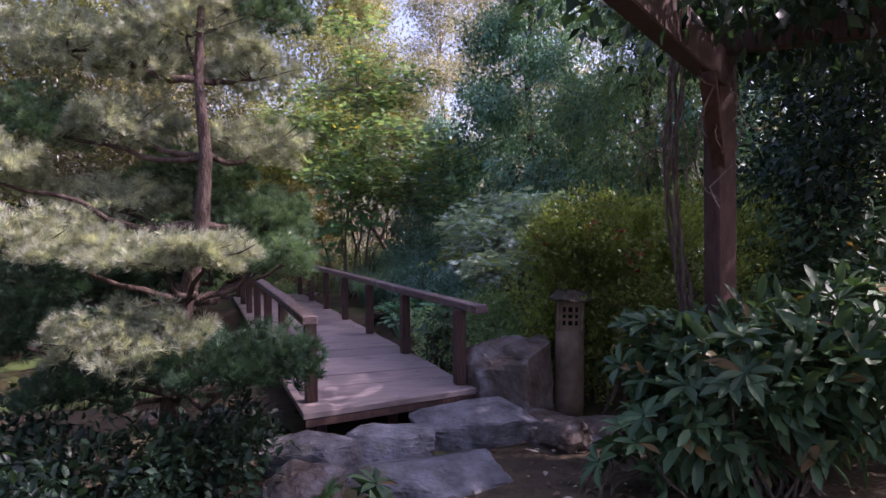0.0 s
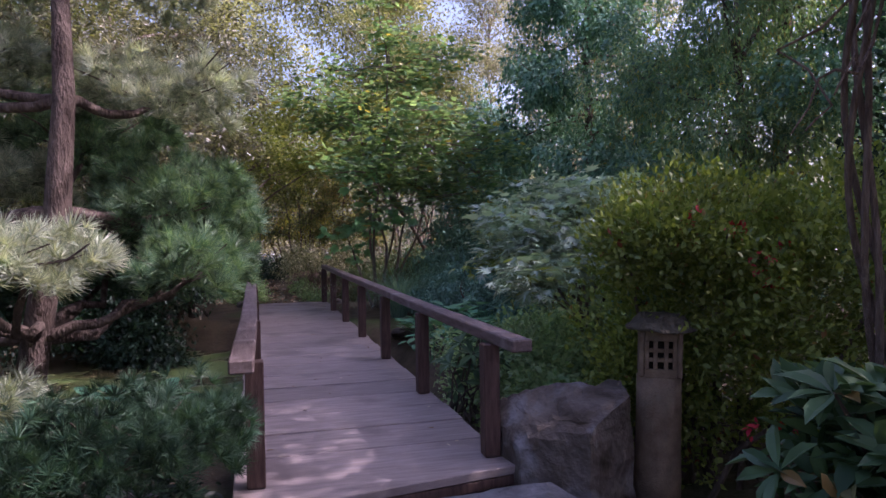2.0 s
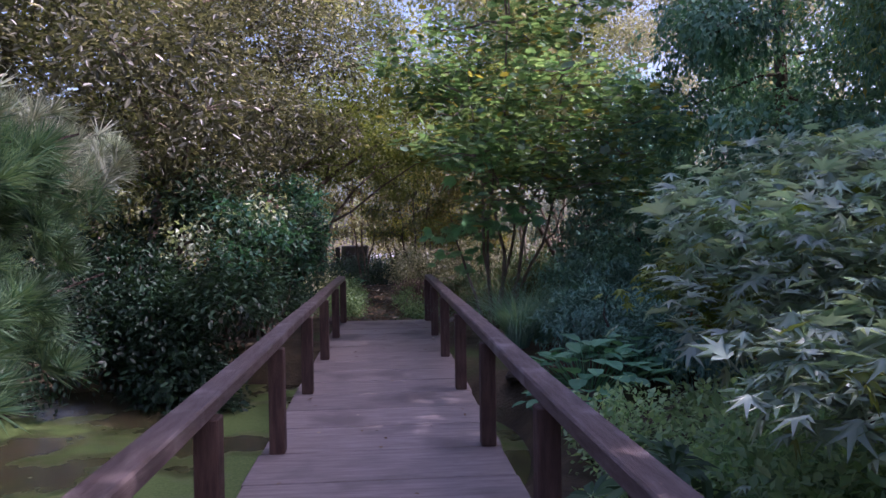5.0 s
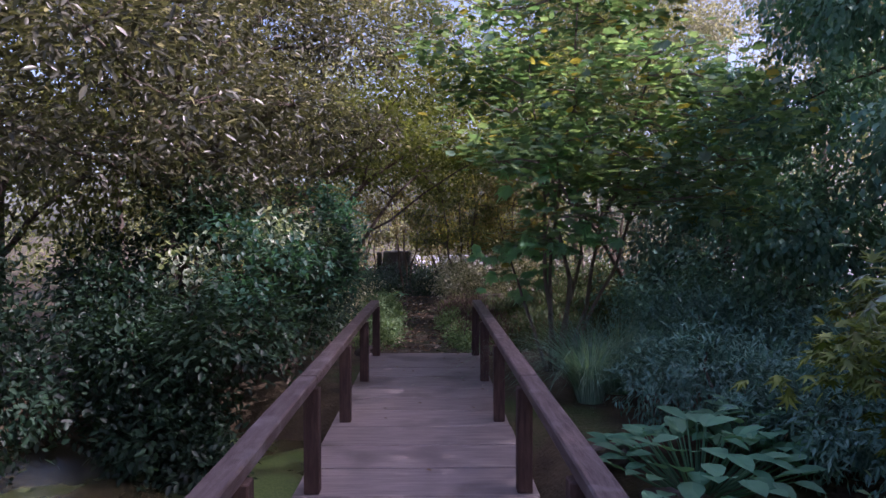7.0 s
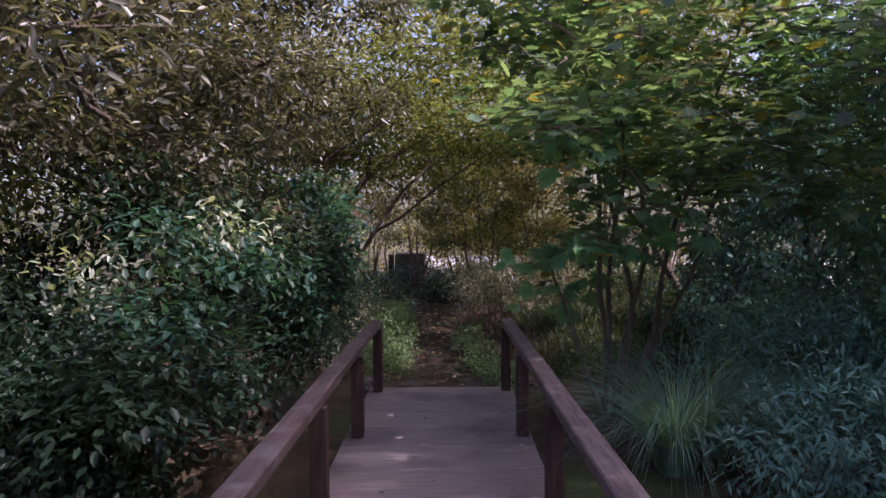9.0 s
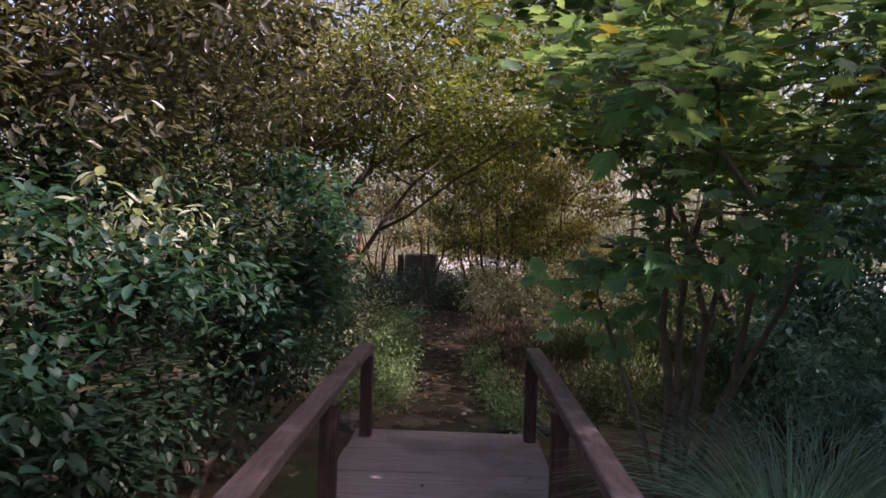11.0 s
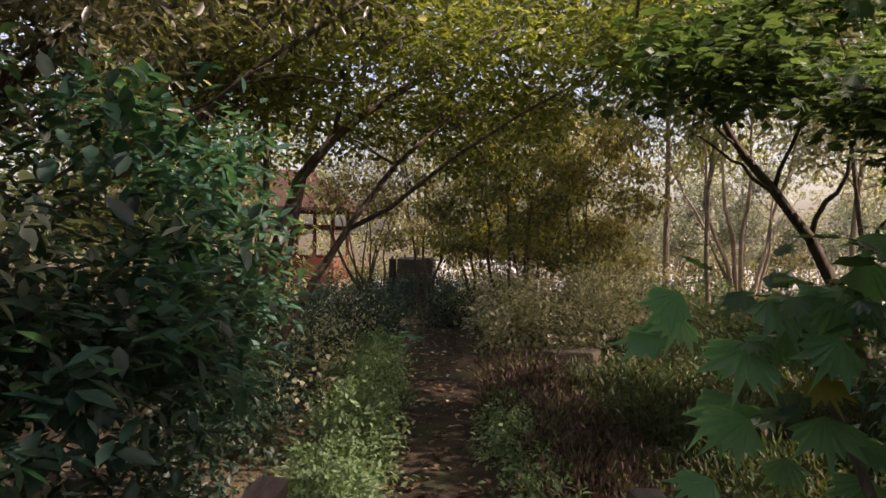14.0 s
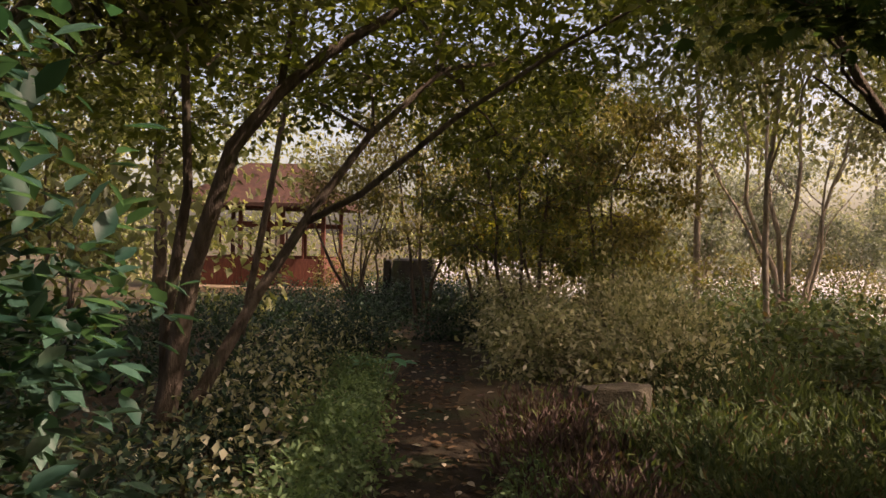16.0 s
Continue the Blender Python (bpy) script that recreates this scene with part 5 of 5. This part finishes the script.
# tree on the right with broad leaves overhead, their shade put into the colour
trunk = [(4.36, 15.43, -.2, .095), (4.1, 15.35, .75, .075), (3.78, 15.3, 1.3, .064), (3.48, 15.2, 1.79, .058), (3.3, 15.16, 1.98, .052), (3.08, 15.14, 2.25, .046), (2.78, 15.16, 2.6, .038), (2.62, 15.14, 2.82, .033), (2.42, 15.14, 3.2, .026), (2.31, 15.08, 3.75, .014)]
limbs = [bend((3.48, 15.2, 1.79), (3.8, 14.8, 3.0), .032, .010, 8, .16, 0, 6), bend((3.08, 15.14, 2.25), (2.15, 14.8, 2.75), .022, .007, 8, .18, 0, 7), bend((3.08, 15.14, 2.25), (3.3, 14.8, 3.35), .026, .008, 8, .16, 0, 8), bend((2.7, 15.15, 2.7), (1.85, 14.6, 3.2), .018, .005, 8, .16, 0, 9), bend((3.78, 15.3, 1.3), (4.5, 14.6, 2.6), .028, .008, 8, .16, 0, 12)]
blobs = [(2.05, 14.4, 3.05, .6, .55, .12), (2.75, 14.4, 3.15, .55, .55, .12), (3.6, 14.7, 3.2, .7, .6, .16), (2.2, 13.5, 3.1, .6, .55, .12), (3.0, 13.4, 2.85, .65, .6, .14), (2.3, 14.8, 3.7, .75, .7, .2), (1.5, 13.2, 3.05, .5, .5, .1), (2.6, 12.6, 2.7, .5, .5, .12), (3.5, 13.1, 2.5, .6, .5, .14), (3.9, 14.2, 2.6, .6, .5, .14), (3.4, 12.2, 3.0, .6, .6, .14), (2.8, 13.8, 3.6, .7, .6, .16)]
tree("tree", "crooked tree with dark layered leaves over the path", "tree", (4.36, 15.43, -.2), trunk, limbs, blobs, 4000, .135, L_maple_dark, M_bark, MAPLE, seed=202, per=8, spread=.11, shell=.2, droop=.3, flat=.9, level=.5)
# yellowing maples with several stems
for k, (x, y, h, n, lm) in enumerate([(0.3, 26.0, 5.6, 12000, L_yellow), (1.6, 25.2, 5.8, 12000, L_yellow), (2.6, 22.5, 4.6, 11000, L_olive), (-0.9, 25.0, 5.6, 10000, L_olive), (3.4, 27.5, 6.2, 10000, L_yellow), (0.9, 21.6, 4.6, 9000, L_tree), (-7.5, 22.5, 5.8, 10000, L_olive), (-9.5, 27, 6.0, 10000, L_tree)]):
    z = ground_z(x, y)
    st = [bend((x + .1 * j, y, z - .05), (x + .5 * (j - 1), y + .2 * j, z + h * .62), .045, .015, 8, .06, 0, k * 5 + j) for j in range(2 + k % 2)]
    bl = [(x + 1.05 * math.cos(a * 2.4), y + .9 * math.sin(a * 2.4), z + 1.55 + (h - 1.55) * a / 13, .8, .75, .2) for a in range(13)]
    tree("maple", "slender-stemmed maple with yellow-green leaves", "tree", (x, y, z), st[0], st[1:], bl, int(n * .8), .11, lm, M_bark, DIAMOND, seed=210 + k, per=9, spread=.12, shell=.2, flat=.85)
# bare-stemmed shrub before the hut
t = thing("lilac_shrub", "open shrub of many thin dark stems", "shrub")
for j in range(9):
    a = j * .7
    v, f = tube_data([bend((-2.9 + .08 * j, 28.0, ground_z(-2.9, 28) - .05), (-2.9 + 1.3 * math.cos(a), 28 + .5 * math.sin(a), 2.9 + .3 * math.sin(j)), .04, .01, 8, .06, 0, j * 3.1)], 5)
    link_mesh("stem", v, f, M_bark, t, smooth=True)
crown("foliage", [(-2.9, 28, 3.4, 1.5, 1.0, .6), (-2.2, 28, 2.6, .8, .6, .5), (-3.6, 27.8, 2.8, .8, .6, .5)], 5000, .10, L_olive, DIAMOND, t, 221, per=9, spread=.14, shell=.2)
# pale tree on the right, before the lawn
t = thing("crape_myrtle", "pale multi-stemmed tree with thin spreading branches", "tree")
for j, (ex, ez, q) in enumerate([(5.3, 5.2, .07), (6.0, 5.6, .075), (6.7, 5.4, .07), (7.9, 4.6, .06), (4.6, 3.9, .05), (7.4, 3.4, .05)]):
    p = bend((6.55 + .09 * (j - 2), 24.4, -.2), (ex, 24.4 + .3 * (j % 2), ez), q, .015, 9, .05, .0, j * 3.3)
    v, f = tube_data([p], 6)
    link_mesh("stem", v, f, M_palebark, t, smooth=True)
    tw = [bend(p[i][:3], (p[i][0] + .9 * math.sin(i * 2 + j), p[i][1] + .4 * math.cos(i * 3), p[i][2] + .9), .018, .005, 6, .1, 0, i * 2 + j) for i in (4, 5, 6, 7)]
    v, f = tube_data(tw, 4)
    tagged(link_mesh("branchwork", v, f, M_palebark, t), kind="stuff")
crown("crown", [(5.2, 24.4, 5.2, 1.2, .8, .7), (6.6, 24.4, 5.8, 1.4, .9, .7), (8.0, 24.5, 4.9, 1.1, .8, .6)], 3500, .10, L_birch, DIAMOND, t, 222, per=8, spread=.2, shell=.2)


# ---- garden hut ----
hut = thing("garden_hut", "red-brown timber garden hut with open windows", "hut")
X0, X1, Y0, Y1, ZF = -9.0, -4.75, 34.0, 37.6, -0.15
part("floor", box(bmesh.new(), (X0 - .5, Y0 - .9, ground_z(-7, 34) - .2), (X1 + .3, Y1, ZF), .02), M_lantern, hut, "pale stone platform")
for x in (X0, X0 + 1.4, X0 + 2.85, X1):
    for y in (Y0, Y1 - .14):
        part("post", box(bmesh.new(), (x - .07, y, ZF), (x + .07, y + .14, ZF + 2.75), .01), M_hut, hut)
for a, b in ((X0, X0 + 1.4), (X0 + 1.4, X0 + 2.85), (X0 + 2.85, X1)):
    for y in (Y0 + .03, Y1 - .11):
        part("wall_panel", box(bmesh.new(), (a + .075, y, ZF), (b - .075, y + .08, ZF + .95), .006), M_hut, hut)
        part("lintel", box(bmesh.new(), (a + .075, y, ZF + 2.02), (b - .075, y + .08, ZF + 2.2), .006), M_hut, hut)
        c = (a + b) / 2
        part("mullion", box(bmesh.new(), (c - .03, y + .01, ZF + .955), (c + .03, y + .07, ZF + 2.015), .004), M_hut, hut)
for x in (X0 - .02, X1 - .06):
    part("wall_panel", box(bmesh.new(), (x, Y0 + .15, ZF), (x + .08, Y1 - .15, ZF + .95), .006), M_hut, hut)
part("beam", box(bmesh.new(), (X0 - .1, Y0 - .02, ZF + 2.76), (X1 + .1, Y0 + .12, ZF + 2.95), .01), M_hut, hut)
part("beam", box(bmesh.new(), (X0 - .1, Y1 - .14, ZF + 2.76), (X1 + .1, Y1, ZF + 2.95), .01), M_hut, hut)
e, zr = .75, ZF + 2.7
cx, cy = (X0 + X1) / 2, (Y0 + Y1) / 2
low = [(X0 - e, Y0 - e, zr), (X1 + e, Y0 - e, zr), (X1 + e, Y1 + e, zr), (X0 - e, Y1 + e, zr)]
top = [(cx - 1, cy, zr + 1.55), (cx + 1, cy, zr + 1.55)]
vs = low + top + [(x, y, z + .12) for x, y, z in low + top]
fs = [(6, 7, 11, 10), (7, 8, 11), (8, 9, 10, 11), (9, 6, 10), (1, 0, 4, 5), (2, 1, 5), (3, 2, 5, 4), (0, 3, 4), (0, 1, 7, 6), (1, 2, 8, 7), (2, 3, 9, 8), (3, 0, 6, 9)]
link_mesh("roof", vs, fs, M_roof, hut, "red-brown hipped roof")

# dark block on a plinth at the end of the path
t = thing("stone_block", "dark weathered block with a flat top", "stone block")
bm = box(bmesh.new(), (-1.98, 30.2, 0.16), (-0.80, 31.2, 1.02), .05)
bmesh.ops.subdivide_edges(bm, edges=bm.edges[:], cuts=4, use_grid_fill=True)
for v in bm.verts:
    v.co += Vector((noise.noise(v.co * 2), noise.noise(v.co * 2 + Vector((5, 0, 0))), noise.noise(v.co * 3))) * .035
part("block", bm, M_block, t)
part("plinth", box(bmesh.new(), (-1.92, 30.3, ground_z(-1.3, 30.5) - .1), (-0.86, 31.1, .175), .04), M_block, t, "narrow dark foot")
bm = box(bmesh.new(), (-2.25, 30.3, ground_z(-2.1, 30.5) - .1), (-2.06, 30.9, .98), .03)
part("side_post", bm, M_block, t, "thin dark post beside the block")

# ---- planting along the path ----
def along_path(name, label, x0, y0, y1, w, h, n, size, lmat, template, seed, **kw):
    bl = []
    y = y0
    rng = random.Random(seed)
    while y < y1:
        x = path_mid(y) + x0 + rng.uniform(-.1, .1)
        bl.append((x, y, ground_z(x, y) + h * .35, w * rng.uniform(.8, 1.2), .4, h * rng.uniform(.7, 1.1)))
        y += .45
    return cover(name, label, bl, n, size, lmat, template, seed, **kw)


along_path("low_geranium", "low pale green leafy ground cover beside the path", -.78, 11.9, 19.0, .36, .36, 17000, .055, L_cover, OVAL, 301, per=9, spread=.05, shell=.4)
along_path("low_geranium", "low pale green leafy ground cover beside the path", .60, 11.4, 15.4, .26, .26, 7000, .055, L_cover, OVAL, 302, per=9, spread=.05, shell=.4)
along_path("heather", "purple-brown heather mound beside the path", 1.0, 12.6, 17.0, .46, .30, 22000, .085, L_heath, LANCE, 303, per=14, spread=.06, shell=.4, droop=-.9, flat=.2)
along_path("evergreen_mound", "dark green low evergreen mound behind the heather", 2.0, 11.9, 16.2, .75, .40, 26000, .085, L_mound, LANCE, 304, per=14, spread=.07, shell=.5, droop=-.5, flat=.3)
along_path("evergreen_mound", "dark green low evergreen mound under the crooked tree", 3.4, 12.0, 20.0, .95, .45, 26000, .10, L_mound, LANCE, 314, per=14, spread=.09, shell=.5, droop=-.5, flat=.3)
along_path("undergrowth", "dark leafy undergrowth beside the path", -1.9, 12.2, 22.0, .6, .4, 14000, .07, L_dog, DIAMOND, 305, per=9, spread=.08)
along_path("undergrowth", "dark low shrubs towards the hut", -1.6, 20.0, 29.0, .9, .55, 12000, .08, L_dog, DIAMOND, 306, per=9, spread=.09)
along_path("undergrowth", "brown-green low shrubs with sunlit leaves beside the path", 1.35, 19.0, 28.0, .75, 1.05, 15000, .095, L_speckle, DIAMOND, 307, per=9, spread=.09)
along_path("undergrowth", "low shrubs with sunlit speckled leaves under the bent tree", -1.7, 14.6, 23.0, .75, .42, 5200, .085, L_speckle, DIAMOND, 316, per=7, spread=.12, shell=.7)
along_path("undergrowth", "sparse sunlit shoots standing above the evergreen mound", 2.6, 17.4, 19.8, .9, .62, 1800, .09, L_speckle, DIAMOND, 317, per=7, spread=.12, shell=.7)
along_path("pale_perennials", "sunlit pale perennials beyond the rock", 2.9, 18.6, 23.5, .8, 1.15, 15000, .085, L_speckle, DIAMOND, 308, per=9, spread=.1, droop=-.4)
along_path("undergrowth", "dark low leafy hedge by the lawn", 5.0, 14.5, 23.0, 1.2, .75, 15000, .12, L_mound, DIAMOND, 309, per=9, spread=.1)
along_path("undergrowth", "dark low shrubs before the hut", -4.2, 15.0, 31.0, 1.6, .55, 20000, .09, L_dog, DIAMOND, 310, per=9, spread=.12)
along_path("undergrowth", "dark hedge behind the path's end", -1.0, 31.8, 33.5, 3.0, .7, 9000, .09, L_dog, DIAMOND, 311, per=9, spread=.12)
cover("undergrowth", "dark leafy shrubs where the path bends away", [(-.45 + .42 * k, 23.4 + .3 * math.sin(k * 2.0), .05, .4, .5, .5 + .12 * math.sin(k * 3.0)) for k in range(4)] + [(-1.6 + .5 * k, 27.5, .1, .5, .6, .55) for k in range(4)], 9000, .08, L_dog, DIAMOND, 315, per=9, spread=.08)
for k, (x, y, h, n) in enumerate([(5.2, 31.0, 2.4, 7000), (7.6, 33.0, 3.6, 9000), (10.2, 34.5, 4.6, 9000), (13.0, 33.5, 3.0, 7000), (16.5, 36.0, 4.2, 8000), (3.2, 34.0, 3.8, 8000)]):
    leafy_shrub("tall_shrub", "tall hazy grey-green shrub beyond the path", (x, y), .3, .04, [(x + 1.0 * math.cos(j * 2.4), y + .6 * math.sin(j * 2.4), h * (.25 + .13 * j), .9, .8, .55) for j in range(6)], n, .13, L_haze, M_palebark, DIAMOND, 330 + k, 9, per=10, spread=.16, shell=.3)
cover("hedge", "pale sunlit shrubs before the far lawn", [(x * 1.1 - 4, 32.6 + .5 * math.sin(x * 2.0), .2, .85, .6, .9 + .7 * math.sin(x * 2.3)) for x in range(16)], 16000, .12, L_olive, DIAMOND, 312, per=9, spread=.14)
cover("meadow_plants", "mixed low perennials before the lawn", [(3.5 + 1.0 * i + .3 * math.sin(j * 2.0), 20.5 + 1.2 * j, -.15, .8, .8, .55 + .3 * math.sin(i * 2 + j * 3)) for i in range(7) for j in range(9)], 40000, .11, L_mound, DIAMOND, 313, per=9, spread=.14)
hosta(-0.95, 18.6, 16, .22, 12, "small pale hosta beside the path")

# fallen leaves
rng = np.random.default_rng(17)
n = 1000
ly = rng.uniform(11.2, 22.5, n)
lx = np.array([path_mid(v) for v in ly]) + rng.normal(size=n) * .4
pos = np.stack([lx, ly, np.array([ground_z(a, b) for a, b in zip(lx, ly)]) + .045], 1)
up = np.array((0, 0, 1.0)) + rng.normal(size=(n, 3)) * .25
al = rng.normal(size=(n, 3)) * np.array((1, 1, .1))
tagged(spread_mesh("fallen_leaves", OVAL, pos, al, up, rng.uniform(.04, .11, n), L_litter), "dry fallen leaves scattered over the path", "fallen leaves", kind="stuff")
n = 900
lx, ly = rng.uniform(-1.6, 2.6, n), rng.uniform(-3.6, -.2, n)
pos = np.stack([lx, ly, np.array([ground_z(a, b) for a, b in zip(lx, ly)]) + .02], 1)
tagged(spread_mesh("fallen_leaves", OVAL, pos, rng.normal(size=(n, 3)) * np.array((1, 1, .1)), np.array((0, 0, 1.0)) + rng.normal(size=(n, 3)) * .25, rng.uniform(.03, .08, n), L_litter), "dry brown leaves lying before the bridge", "fallen leaves", kind="stuff")
n = 60
lx, ly = rng.uniform(-.75, .72, n), 10.9 - 10.5 * rng.random(n) ** 1.6
pos = np.stack([lx, ly, np.full(n, .012)], 1)
tagged(spread_mesh("fallen_leaves", OVAL, pos, rng.normal(size=(n, 3)) * np.array((1, 1, .05)), np.array((0, 0, 1.0)) + rng.normal(size=(n, 3)) * .12, rng.uniform(.025, .06, n), L_litter), "few dry leaves on the bridge deck", "fallen leaves", kind="stuff")

# ---- far woods all round ----
def far_wood(label, spots, n, size, lmat, seed, h, rad):
    bl = []
    for i, (x, y) in enumerate(spots):
        bl += blobs_round(x, y, .6, h * (0.8 + .4 * ((i * 37) % 10) / 10), rad, 8, seed + i, rad * .62)
    t = tagged(crown("far_woods", bl, n, size, lmat, DIAMOND, None, seed, per=12, spread=.25, shell=.3), label, "woods", kind="stuff")
    v, f = tube_data([bend((x, y, ground_z(x, y) - .2), (x, y, h), .16, .04, 6, .03, 0, i) for i, (x, y) in enumerate(spots)], 5)
    tagged(link_mesh("far_trunks", v, f, M_bark), "trunks of the surrounding woods", "woods", kind="stuff")
    return t


far_wood("green woods beyond the pond", [(-12, 12), (-13, 6), (-13, 0), (-10.5, 16), (-8, 19), (-13, -5), (-9, -3)], 30000, .20, L_tree, 401, 9, 3.0)
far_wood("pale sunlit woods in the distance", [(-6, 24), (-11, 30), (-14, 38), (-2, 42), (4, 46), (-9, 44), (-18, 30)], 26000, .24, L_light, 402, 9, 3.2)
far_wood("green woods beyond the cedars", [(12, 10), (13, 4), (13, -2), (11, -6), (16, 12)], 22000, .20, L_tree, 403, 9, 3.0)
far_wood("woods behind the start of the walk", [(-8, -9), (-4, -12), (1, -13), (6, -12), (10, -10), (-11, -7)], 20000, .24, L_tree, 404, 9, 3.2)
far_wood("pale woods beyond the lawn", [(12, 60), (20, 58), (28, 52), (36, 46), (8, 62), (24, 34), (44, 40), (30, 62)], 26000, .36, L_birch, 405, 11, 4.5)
